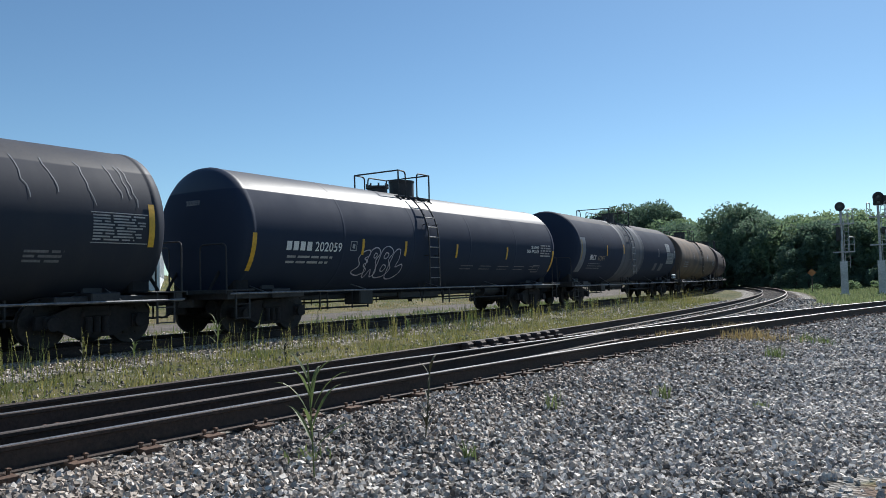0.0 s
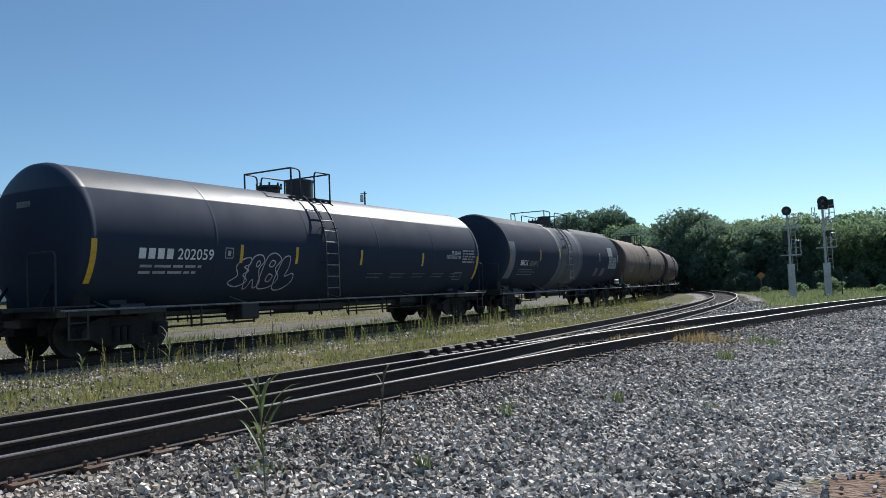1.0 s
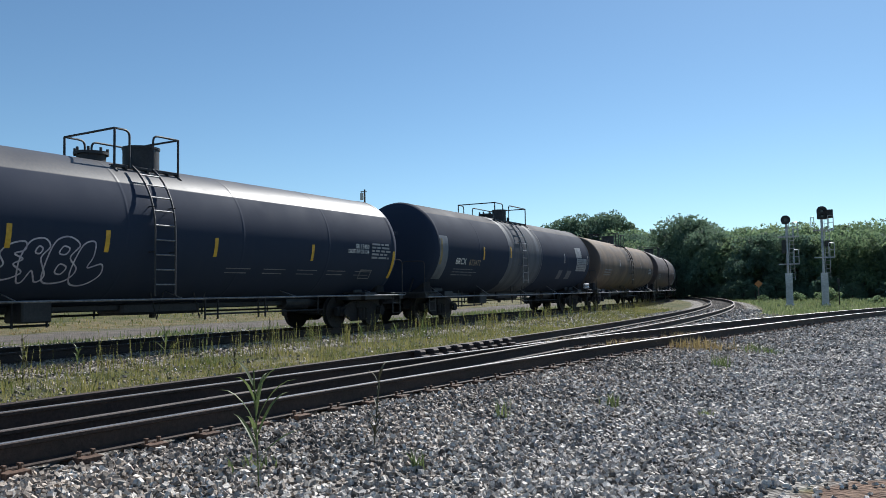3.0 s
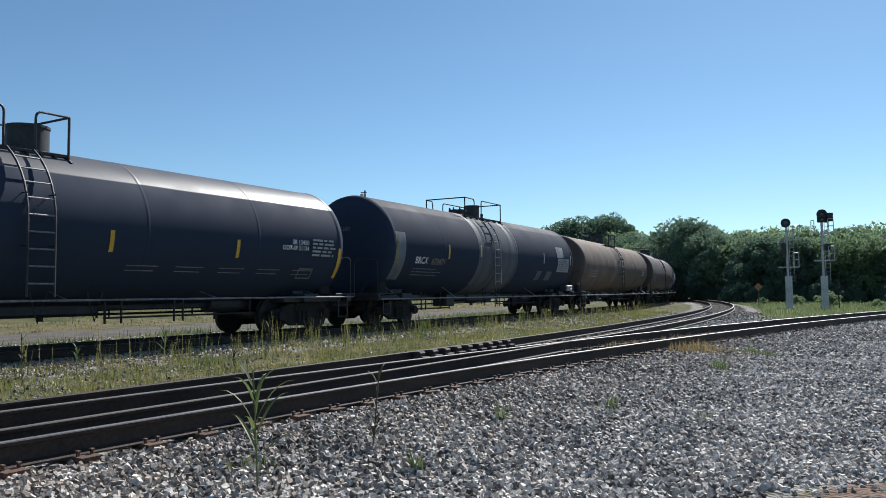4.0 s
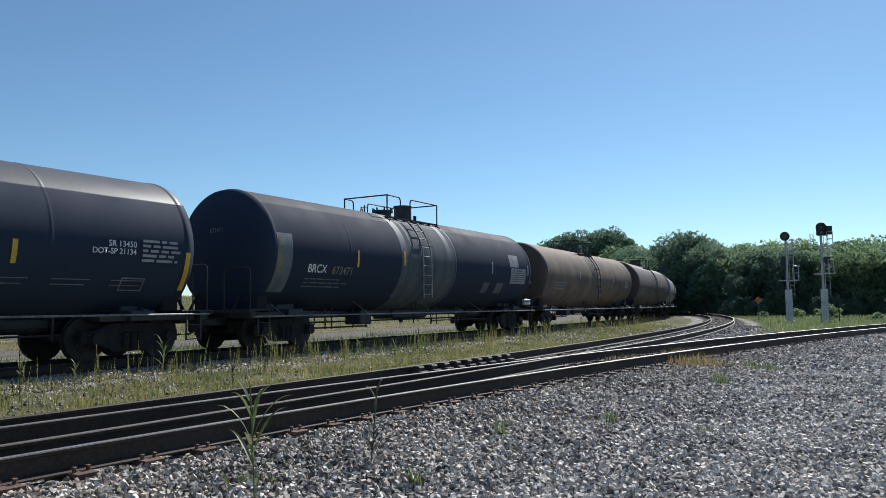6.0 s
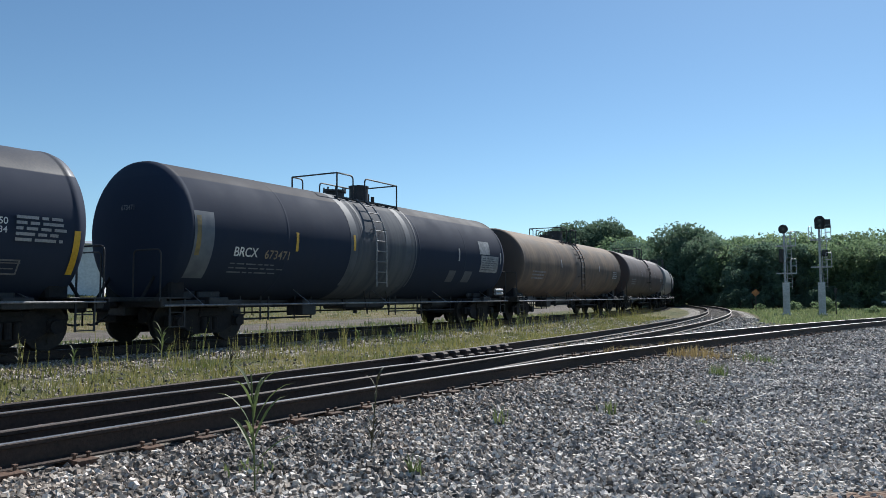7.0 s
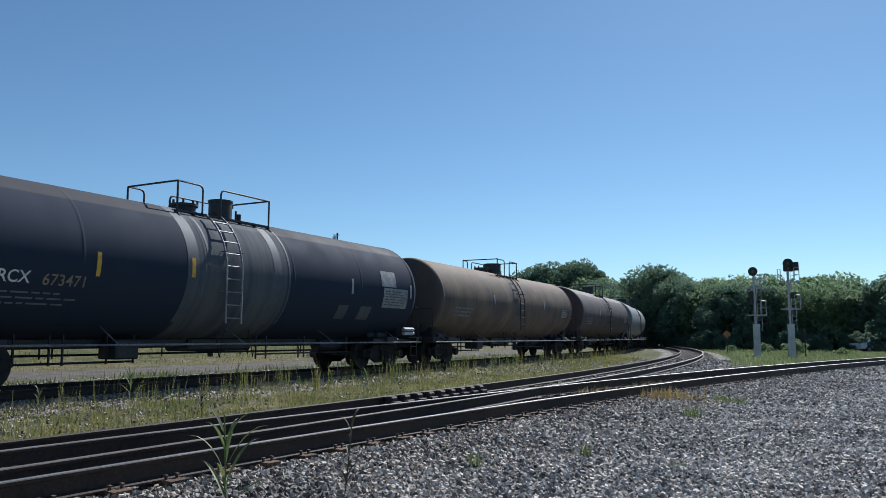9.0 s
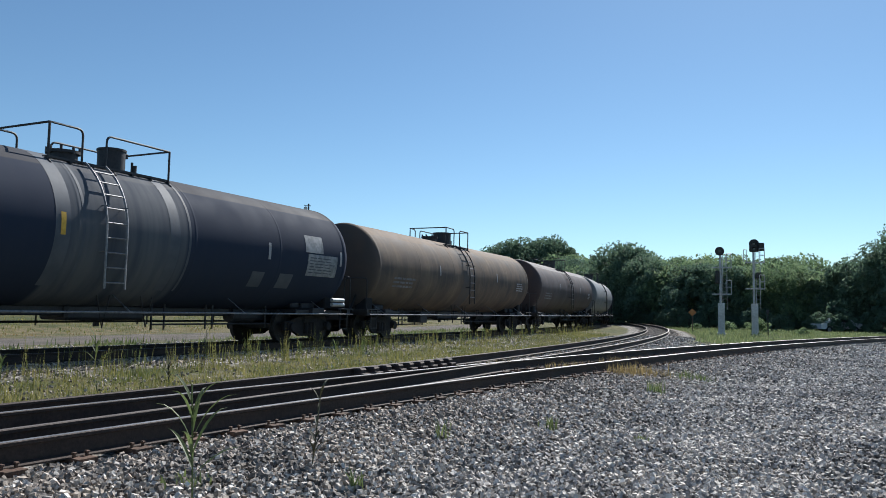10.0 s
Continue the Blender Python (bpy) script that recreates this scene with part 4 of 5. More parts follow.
BUBBLES = (
    ((0.00, 0.22), (0.10, 0.40), (0.05, 0.62), (0.12, 0.80), (0.24, 0.86), (0.25, 0.70), (0.17, 0.62), (0.25, 0.52), (0.18, 0.42), (0.27, 0.26), (0.14, 0.12)),
    ((0.26, 0.10), (0.22, 0.48), (0.28, 0.86), (0.40, 0.94), (0.46, 0.78), (0.40, 0.55), (0.48, 0.20), (0.42, 0.08), (0.35, 0.30), (0.31, 0.08)),
    ((0.49, 0.08), (0.45, 0.45), (0.50, 0.88), (0.62, 1.00), (0.73, 0.84), (0.66, 0.58), (0.75, 0.34), (0.68, 0.10)),
    ((0.74, 0.06), (0.70, 0.40), (0.76, 0.84), (0.87, 0.92), (0.88, 0.62), (0.85, 0.38), (0.98, 0.46), (1.00, 0.22), (0.88, 0.02)),
    ((0.55, 0.66), (0.58, 0.80), (0.64, 0.76), (0.61, 0.64)), ((0.56, 0.28), (0.58, 0.44), (0.65, 0.38), (0.62, 0.24)),
    ((0.34, 0.66), (0.36, 0.78), (0.40, 0.74), (0.38, 0.64)))


def tag(car, zc, x, z, w, h):
    """A sprayed tag of overlapping balloon letters, outline only."""
    bm = bmesh.new()
    for loop in BUBBLES:
        pts = [(x + w * p.x, z + h * p.y) for p in smooth_loop(loop)]
        for (xa, za), (xb, zb) in zip(pts, pts[1:]):
            d = Vector((xb - xa, zb - za))
            if d.length < 1e-5:
                continue
            nrm = Vector((-d.y, d.x)).normalized() * 0.015
            vs = [bm.verts.new(wrap(q[0], q[1], zc, 0.008)) for q in ((xa + nrm.x, za + nrm.y), (xa - nrm.x, za - nrm.y), (xb - nrm.x, zb - nrm.y), (xb + nrm.x, zb + nrm.y))]
            bm.faces.new(vs)
    tagged(part("sprayed_tag", bm, M_TAG, car, "pale sprayed outline of balloon shapes"), kind="stuff")


tag(car_g, ZG, -4.25, 1.22, 2.2, 0.92)

# the dusty car with the pale belt round its middle
ZB, RAD = 2.54, 1.62          # a jacketed, thicker tank
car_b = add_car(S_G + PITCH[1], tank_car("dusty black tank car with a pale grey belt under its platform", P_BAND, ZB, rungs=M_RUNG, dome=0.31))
bm = bmesh.new()
decal_grid(bm, -7.93, -7.35, 1.45, 2.95, ZB, 0.0115, 24)
part("paint_patch", bm, M_PATCH, car_b, "bluish grey repainted patch")
strips(car_b, ZB, (-7.80,), 1.95, 2.85, 0.13, mat("reflector_faded", (0.10, 0.09, 0.06), (0.28, 0.20, 0.07), 9, 2, 0.6, 0, 0))
strips(car_b, ZB, (-4.48,), 2.2, 2.69)
strips(car_b, ZB, (-1.98,), 2.35, 2.8, 0.11)
strips(car_b, ZB, (4.35, 7.78), 2.3, 2.75, 0.10, M_PALE)
lettering("BRCX", 0.31, -6.68, 1.99, ZB, M_WHITE, car_b, "owner_mark", "white stencilled letters", 1.0)
lettering("673471", 0.30, -5.63, 1.97, ZB, M_GOLD, car_b, "car_number", "faded gold number", 1.08)
bars(print_block(-6.7, 1.80, 2.0, 3, 0.03, 0.10, seed=31), ZB, M_PATCH, car_b)
for x, w in ((-1.98, 0.34), (-1.5, 0.07), (0.95, 0.30), (1.42, 0.07)):
    bm = bmesh.new()
    decal_grid(bm, x - w / 2, x + w / 2, 1.35, ZB + RAD * 0.97, ZB, 0.003, 40)
    part("belt_edge", bm, M_BELT, car_b, "pale worn ring at the belt's edge", smooth=True)
bm = bmesh.new()
decal_grid(bm, 5.98, 6.85, 2.62, 3.12, ZB, 0.006, 5)
decal_grid(bm, 6.1, 7.6, 1.95, 2.58, ZB, 0.006, 5)
part("data_panel", bm, M_DECAL, car_b, "chalky grey placard panel")
for x, w in ((3.8, 0.5), (4.95, 0.6)):
    bm = bmesh.new()
    decal_grid(bm, x, x + w, 1.55, 1.95, ZB, 0.006, 4)
    part("paint_patch", bm, M_BELT, car_b, "small dull grey repainted patch")
bars([r for k in range(6) for r in print_block(6.2, 2.46 - k * 0.085, 1.3, 1, 0.03, seed=60 + k)], ZB, M_BELT, car_b)
lettering("673471", 0.16, -8.05, 3.0, ZB, M_GREY, car_b, "end_number", "small number on the tank head", 1.0, head=0.25)
bm = bmesh.new()
for z in (1.13, 1.27):
    cyl(bm, (7.55, -1.48, z), (8.2, -1.48, z), 0.06, n=10)
part("end_placard", bm, M_ALU, car_b, "bright metal fitting by the end platform")
lettering("SR 13450", 0.17, 5.98, 2.30, ZG, M_WHITE, car_g, "stencil", "white stencilled lines", 1.0)
lettering("DOT-SP 21134", 0.16, 5.63, 2.15, ZG, M_WHITE, car_g, "stencil", "white stencilled lines", 1.0)
bars([r for k in range(5) for r in print_block(6.78, 2.42 - k * 0.1, 1.05, 1, 0.055, seed=40 + k)], ZG, M_PALE, car_g, "data_panel", "grey panel of fine print")
bars([(6.4, 1.42, 0.55, 0.03), (6.4, 1.66, 0.55, 0.03), (6.4, 1.42, 0.03, 0.27), (6.93, 1.42, 0.03, 0.27)], ZG, M_GREY, car_g, "stencil_box", "small outlined box")

RAD = 1.53
s = S_G + PITCH[1]
TAIL = (("tan dust-covered tank car", P_TAN), ("dark brown tank car with light patchy top", P_BROWN),
        ("light grey tank car far down the train", P_GREY), ("dark tank car at the bend of the train", P_SOOT))
for (label, paint), gap in zip(TAIL, PITCH[2:]):
    s += gap
    c = add_car(s, tank_car(label, paint, ZC, 15.9, ladder_x=0.0, deck=(-1.1, 1.3), tall=0.76, dome_x=0.35, rungs=M_RUNG))
    strips(c, ZC, (-3.0, 3.4), 2.4, 2.8, 0.09, M_PALE)
    bars(print_block(-6.8, 2.1, 1.9, 3, 0.07, 0.14, seed=int(s)), ZC, M_GREY, c)
    bars(print_block(6.2, 2.4, 1.0, 4, 0.06, 0.11, seed=int(s) + 1), ZC, M_PALE, c, "data_panel")


def car_pose(s):
    a, b = at(TRAIN, s - 6.98), at(TRAIN, s + 6.98)
    return pose((a[0] + b[0]) / 2, (a[1] + b[1]) / 2, 0, 0, 0, math.degrees(math.atan2(b[1] - a[1], b[0] - a[0])))


def travelled(t):
    """How far the train has come by t seconds."""
    return -2.831 * t + 0.01635 * t * t


def motions():
    times = [k * 0.2 for k in range(51)]
    for car, s0 in CARS:
        walk(car, [(t, car_pose(s0 + travelled(t))) for t in times])
    for w, ax in WHEELS:
        walk(w, [(t, pose(ax, 0, 0.457, 0, math.degrees(travelled(t) / 0.457), 0)) for t in times])


# ---------------------------------------------------------------- signals, sign, pole, shed, far car
def ground_at(x, y):
    q = [np.array([v], float) for v in (x, y)]
    return float(ground_height(q[0], q[1], *(offset_from(p, *q)[0] for p in (MAIN, SIDE, TRAIN)))[0])


def lens_hood(bm, y, z, r):
    ring = []
    for k in range(9):
        a = radians(-20 + 220 * k / 8)
        ring.append((r * math.cos(a), r * math.sin(a)))
    a = [bm.verts.new((p, y, z + q)) for p, q in ring]
    b = [bm.verts.new((p, y - 0.28, z + q * 0.97)) for p, q in ring]
    for k in range(8):
        bm.faces.new((a[k], a[k + 1], b[k + 1], b[k]))


def signal(x, y, turn, tall, face):
    """A wayside signal on a mast. face: round target or boxy head turned aside."""
    ob = thing("railway_signal", "galvanised signal mast with a black head, caged ladder and pale cabinet", "railway signal",
               pose(x, y, ground_at(x, y), 0, 0, turn), "signals by the junction")
    bm = bmesh.new()
    box(bm, (-0.32, -0.32, -0.3), (0.32, 0.32, 0.14), 0.02)
    part("base", bm, M_CONC, ob, "concrete footing")
    bm = bmesh.new()
    box(bm, (-0.24, -0.22, 0.14), (0.24, 0.22, 2.35), 0.015)
    box(bm, (-0.26, -0.24, 2.35), (0.26, 0.24, 2.39), 0.006)
    cab = part("cabinet", bm, M_CONC, ob, "pale grey metal cabinet")
    bm = bmesh.new()
    box(bm, (-0.20, -0.235, 0.3), (0.20, -0.222, 2.1), 0.004)
    box(bm, (0.12, -0.25, 1.05), (0.15, -0.235, 1.2))
    part("cabinet_door", bm, M_CONC, cab)
    bm = bmesh.new()
    cyl(bm, (-0.04, 0.05, 2.1), (-0.04, 0.05, tall - 0.1), 0.085, n=12)
    part("mast", bm, M_ALU, ob, "round galvanised mast")
    for z in (tall - 1.55, tall - 3.55):
        bm = bmesh.new()
        for k in range(5):
            box(bm, (-0.62 + k * 0.3, -0.35, z), (-0.57 + k * 0.3, 0.35, z + 0.04))
        for yy in (-0.35, 0.31):
            box(bm, (-0.65, yy, z - 0.02), (0.75, yy + 0.04, z + 0.05))
        part("platform", bm, M_ALU, ob, "small maintenance platform")
        bm = bmesh.new()
        for yy in (-0.33, 0.33):
            pipe(bm, rounded([(0.35, yy, z), (0.35, yy, z + 1.05), (0.72, yy, z + 1.05), (0.72, yy, z)], 0.08), 0.022, 5)
            pipe(bm, [(0.35, yy, z + 0.55), (0.72, yy, z + 0.55)], 0.018, 5)
        pipe(bm, [(0.72, -0.33, z + 1.05), (0.72, 0.33, z + 1.05)], 0.02, 5)
        part("railing", bm, M_ALU, ob, "pipe railing")
    bm = bmesh.new()
    for dx in (0.12, 0.42):
        pipe(bm, [(dx, 0.12, 1.9), (dx, 0.12, tall - 0.5)], 0.02, 5)
    z = 2.1
    while z < tall - 0.5:
        pipe(bm, [(0.12, 0.12, z), (0.42, 0.12, z)], 0.014, 4)
        z += 0.3
    part("ladder", bm, M_ALU, ob, "narrow ladder on the mast")

    def head(zc, back):
        bm = bmesh.new()
        box(bm, (-0.34, -0.08, zc - 0.48), (0.34, 0.18, zc + 0.2), 0.06)
        cyl(bm, (0, -0.05, zc + 0.12), (0, 0.16, zc + 0.12), 0.36, n=24)
        for q in (-0.26, 0.14):
            lens_hood(bm, -0.08, zc + q, 0.13)
        if back:
            box(bm, (0.30, -0.30, zc - 0.42), (0.72, 0.25, zc + 0.18), 0.03)
        o = part("signal_head", bm, M_SIGNAL, ob, "black signal head with hooded lenses")
        for q in (-0.26, 0.14):
            b2 = bmesh.new()
            cyl(b2, (0, -0.10, zc + q), (0, -0.07, zc + q), 0.10, n=14)
            part("lens", b2, M_LENS, o, "unlit dark lens")

    def disc(zc):
        bm = bmesh.new()
        cyl(bm, (-0.08, -0.16, zc), (-0.08, -0.10, zc), 0.33, n=28)
        box(bm, (-0.28, -0.10, zc - 0.22), (0.12, 0.2, zc + 0.22), 0.03)
        o = part("signal_head", bm, M_SIGNAL, ob, "round black target signal")
        b2 = bmesh.new()
        cyl(b2, (-0.08, -0.20, zc), (-0.08, -0.155, zc), 0.11, n=16)
        part("lens", b2, M_LENS, o, "unlit dark lens")

    if face == "disc":
        disc(tall - 0.3)
        bm = bmesh.new()
        box(bm, (-0.40, -0.12, tall - 2.75), (-0.12, 0.2, tall - 1.75), 0.05)
        part("signal_head", bm, M_SIGNAL, ob, "lower black signal head")
    else:
        head(tall - 0.25, True)
        bm = bmesh.new()
        pipe(bm, rounded([(-0.75, 0, tall - 1.5), (-0.75, 0, tall - 0.55), (-0.55, 0, tall - 0.55), (-0.55, 0, tall - 1.5)], 0.05), 0.03, 5)
        part("bracket", bm, M_ALU, ob, "pipe bracket")
        bm = bmesh.new()
        box(bm, (0.1, -0.1, tall - 2.75), (0.5, 0.2, tall - 2.3), 0.05)
        part("signal_head", bm, M_SIGNAL, ob, "lower black signal head")
    return ob


signal(25.2, 56.0, -24, 6.6, "disc")
signal(27.8, 56.0, -26, 7.05, "head")


def diamond_sign(x, y, turn):
    ob = thing("warning_sign", "weathered orange diamond sign on a thin post", "sign", pose(x, y, ground_at(x, y), 0, 0, turn))
    bm = bmesh.new()
    box(bm, (-0.035, 0.012, -0.3), (0.035, 0.06, 1.75))
    part("post", bm, M_POLE, ob, "dark post")
    bm = bmesh.new()
    m = Matrix.Translation((0, 0, 1.62)) @ Matrix.Rotation(radians(45), 4, "Y") @ Matrix.Diagonal((0.44, 0.012, 0.44, 1))
    bmesh.ops.create_cube(bm, size=1, matrix=m)
    part("panel", bm, M_SIGN, ob, "orange diamond panel")


diamond_sign(24.6, 60.0, -22)


def marker_post(x, y):
    ob = thing("marker_post", "thin dark metal post beside the signal", "post", pose(x, y, ground_at(x, y)))
    bm = bmesh.new()
    cyl(bm, (0, 0, -0.2), (0, 0, 1.9), 0.04, n=8)
    part("post", bm, M_SIGNAL, ob)
    bm = bmesh.new()
    box(bm, (-0.09, -0.05, 1.6), (0.09, 0.05, 1.95), 0.02)
    part("cap", bm, M_SIGNAL, ob)


marker_post(28.6, 55.6)


def utility_pole(x, y, tall):
    ob = thing("utility_pole", "far wooden utility pole with a transformer can", "utility pole", pose(x, y, -0.4))
    bm = bmesh.new()
    cyl(bm, (0, 0, -0.5), (0, 0, tall), 0.19, 0.12, n=10)
    part("pole", bm, M_POLE, ob)
    bm = bmesh.new()
    cyl(bm, (-0.42, 0, tall - 1.5), (-0.42, 0, tall - 0.5), 0.25, n=12)
    cyl(bm, (-0.42, 0, tall - 0.5), (-0.42, 0, tall - 0.25), 0.05, n=8)
    part("transformer", bm, M_CONC, ob, "grey transformer can")
    bm = bmesh.new()
    box(bm, (-0.6, -0.05, tall - 0.35), (0.3, 0.05, tall - 0.25))
    part("cross_arm", bm, M_POLE, ob)


utility_pole(-11.3, 111.0, 16.5)


def shed(x, y, turn, w, d, h):
    ob = thing("metal_shed", "long white ribbed metal shed beyond the lane", "building", pose(x, y, ground_at(x, y - 4) - 0.05, 0, 0, turn))
    bm = bmesh.new()
    box(bm, (-w / 2, -d / 2, -1.5), (w / 2, d / 2, h))
    k = -w / 2 + 0.2
    while k < w / 2:
        box(bm, (k, -d / 2 - 0.03, 0.02), (k + 0.06, -d / 2, h))
        k += 0.45
    k = -d / 2 + 0.2
    while k < d / 2:
        for sx in (-1, 1):
            box(bm, (sx * w / 2, k, 0.02), (sx * (w / 2 + 0.03), k + 0.06, h))
        k += 0.45
    part("wall", bm, M_SIDING, ob, "white ribbed metal siding")
    bm = bmesh.new()
    rise = d * 0.05
    v = [bm.verts.new(p) for p in ((-w / 2 - 0.3, -d / 2 - 0.3, h), (w / 2 + 0.3, -d / 2 - 0.3, h), (w / 2 + 0.3, 0, h + rise), (-w / 2 - 0.3, 0, h + rise),
                                   (-w / 2 - 0.3, d / 2 + 0.3, h), (w / 2 + 0.3, d / 2 + 0.3, h))]
    for f in ((0, 1, 2, 3), (3, 2, 5, 4), (0, 3, 4), (1, 5, 2), (0, 4, 5, 1)):
        bm.faces.new([v[i] for i in f])
    bmesh.ops.recalc_face_normals(bm, faces=bm.faces)
    part("roof", bm, M_ROOF, ob, "low grey metal roof")
    bm = bmesh.new()
    box(bm, (w * 0.2, -d / 2 - 0.06, 0.05), (w * 0.2 + 3.2, -d / 2 - 0.02, 3.0), 0.01)
    part("door", bm, M_ROOF, ob, "grey roller door")


shed(-37.0, 55.0, 22, 24, 12, 2.7)


def far_car(x, y, turn):
    ob = thing("parked_car", "white parked car half hidden by the verge", "car", pose(x, y, ground_at(x, y), 0, 0, turn))
    bm = bmesh.new()
    out = [(-2.2, 0.35), (-2.25, 0.85), (-1.5, 0.98), (-1.0, 1.45), (0.7, 1.48), (1.35, 1.0), (2.15, 0.9), (2.25, 0.4)]
    a = [bm.verts.new((p, -0.85, q)) for p, q in out]
    b = [bm.verts.new((p, 0.85, q)) for p, q in out]
    bm.faces.new(a), bm.faces.new(b[::-1])
    for k in range(len(out)):
        bm.faces.new((a[k], b[k], b[(k + 1) % len(out)], a[(k + 1) % len(out)]))
    bmesh.ops.recalc_face_normals(bm, faces=bm.faces)
    part("body", bm, M_CAR, ob)
    for y0 in (-0.87, 0.87):
        bm = bmesh.new()
        v = [bm.verts.new(p) for p in ((-1.2, y0, 1.02), (-0.85, y0, 1.36), (0.6, y0, 1.38), (1.1, y0, 1.02))]
        bm.faces.new(v)
        part("side_window", bm, M_GLASS, ob, "dark side window")
    for px in (-1.4, 1.4):
        for py in (-0.8, 0.8):
            bm = bmesh.new()
            cyl(bm, (px, py - 0.1, 0.32), (px, py + 0.1, 0.32), 0.32, n=18)
            w = part("wheel", bm, M_RUBBER, ob)
            bm = bmesh.new()
            cyl(bm, (px, py - 0.105, 0.32), (px, py + 0.105, 0.32), 0.19, n=14)
            part("rim", bm, M_ALU, w)


far_car(44.6, 73.0, 4)


# ---------------------------------------------------------------- trees
def tree_mesh(seed, tall, wide, low, count, leaf, clumps):
    """Trunk with limbs, and a crown of many small leaf sprays gathered in uneven clumps."""
    rng = np.random.default_rng(seed)
    rnd = random.Random(seed)
    bm = bmesh.new()
    top = tall * 0.72
    lean = (rnd.uniform(-0.3, 0.3), rnd.uniform(-0.3, 0.3))
    cyl(bm, (0, 0, -0.4), (lean[0], lean[1], top * 0.5), tall * 0.022 + 0.06, tall * 0.015 + 0.03, n=9)
    cyl(bm, (lean[0], lean[1], top * 0.5), (lean[0] * 2, lean[1] * 2, top), tall * 0.015 + 0.03, 0.04, n=8)
    cen = []
    for k in range(clumps):
        a = k * 2.399 + rnd.uniform(-0.4, 0.4)
        u = rnd.uniform(0, 1)
        z = low + (tall - low) * (0.12 + 0.80 * (k + 0.5) / clumps)
        r = wide * (0.25 + 0.75 * math.sin(math.pi * min(0.97, 0.15 + 0.85 * (z - low) / (tall - low))) ** 0.8) * (0.35 + 0.6 * u)
        c = (r * math.cos(a), r * math.sin(a), z)
        cen.append((c, wide * rnd.uniform(0.16, 0.40)))
        if k % 2 == 0:
            zb = min(top, max(low * 0.6, z - r * 0.8))
            cyl(bm, (lean[0], lean[1], zb), c, 0.07 + tall * 0.004, 0.02, n=5)
    me_t = bpy.data.meshes.new("trunk")
    bm.to_mesh(me_t)
    bm.free()
    me_t.materials.append(M_BARK)
    pts = []
    per = count // clumps
    for c, r in cen:
        d = rng.normal(size=(per, 3))
        d /= np.linalg.norm(d, axis=1)[:, None]
        q = rng.uniform(0.45, 1.0, per) ** 0.5
        p = np.array(c) + d * (r * q)[:, None] * np.array([1, 1, 0.72])
        pts.append(p)
    p = np.concatenate(pts)
    n = len(p)
    a = rng.normal(size=(n, 3))
    a /= np.linalg.norm(a, axis=1)[:, None]
    b = np.cross(a, rng.normal(size=(n, 3)))
    b /= np.linalg.norm(b, axis=1)[:, None]
    s = leaf * rng.uniform(0.6, 1.4, n)[:, None]
    c2 = np.cross(a, b)
    quad = np.stack([p - a * s, p + b * s * 0.55 + c2 * s * 0.15, p + a * s, p - b * s * 0.55 + c2 * s * 0.15], 1).reshape(-1, 3)
    faces = np.arange(n * 4).reshape(n, 4)
    me = bpy.data.meshes.new("crown")
    me.from_pydata(quad.tolist(), [], faces.tolist())
    return me_t, me


def tree_kind(seed, tall, wide, low, count, leaf, clumps, material):
    t, c = tree_mesh(seed, tall, wide, low, count, leaf, clumps)
    c.materials.append(material)
    return t, c


KINDS = {
    "tall": tree_kind(1, 12.5, 4.6, 2.0, 13000, 0.18, 70, M_LEAF),
    "broad": tree_kind(2, 9.5, 5.2, 0.8, 13000, 0.18, 70, M_LEAF),
    "round": tree_kind(3, 8.0, 4.0, 0.3, 12000, 0.17, 60, M_LEAF),
    "vine": tree_kind(4, 8.0, 4.8, 0.1, 13000, 0.17, 64, M_VINE),
    "bush": tree_kind(5, 2.2, 1.6, 0.0, 2600, 0.11, 16, M_VINE),
    "scrub": tree_kind(6, 4.2, 2.9, 0.0, 5000, 0.14, 22, M_LEAF),
}


def plant(kind, x, y, scale, turn, z=None):
    t, c = KINDS[kind]
    name = "bush" if kind in ("bush", "scrub") else "tree"
    labels = {"tall": "tall dark green broadleaf tree at the wood's edge", "broad": "broad leafy green tree with low branches",
              "round": "dense rounded green tree in the wood's edge", "vine": "tree smothered in light green vines",
              "bush": "low light green bush among the grass", "scrub": "dark green scrub at the foot of the trees"}
    ob = thing(name, labels[kind], name, pose(x, y, ground_at(x, y) - 0.1 if z is None else z, 0, 0, turn), "trees of the wood" if name == "tree" else "bushes")
    for nm, me in (("trunk", t), ("crown", c)):
        o = new(nm, me)
        o.parent = ob
        o.matrix_basis = Matrix.Diagonal((scale, scale, scale, 1))


def polar(deg, dist):
    return dist * math.sin(radians(deg)), dist * math.cos(radians(deg))


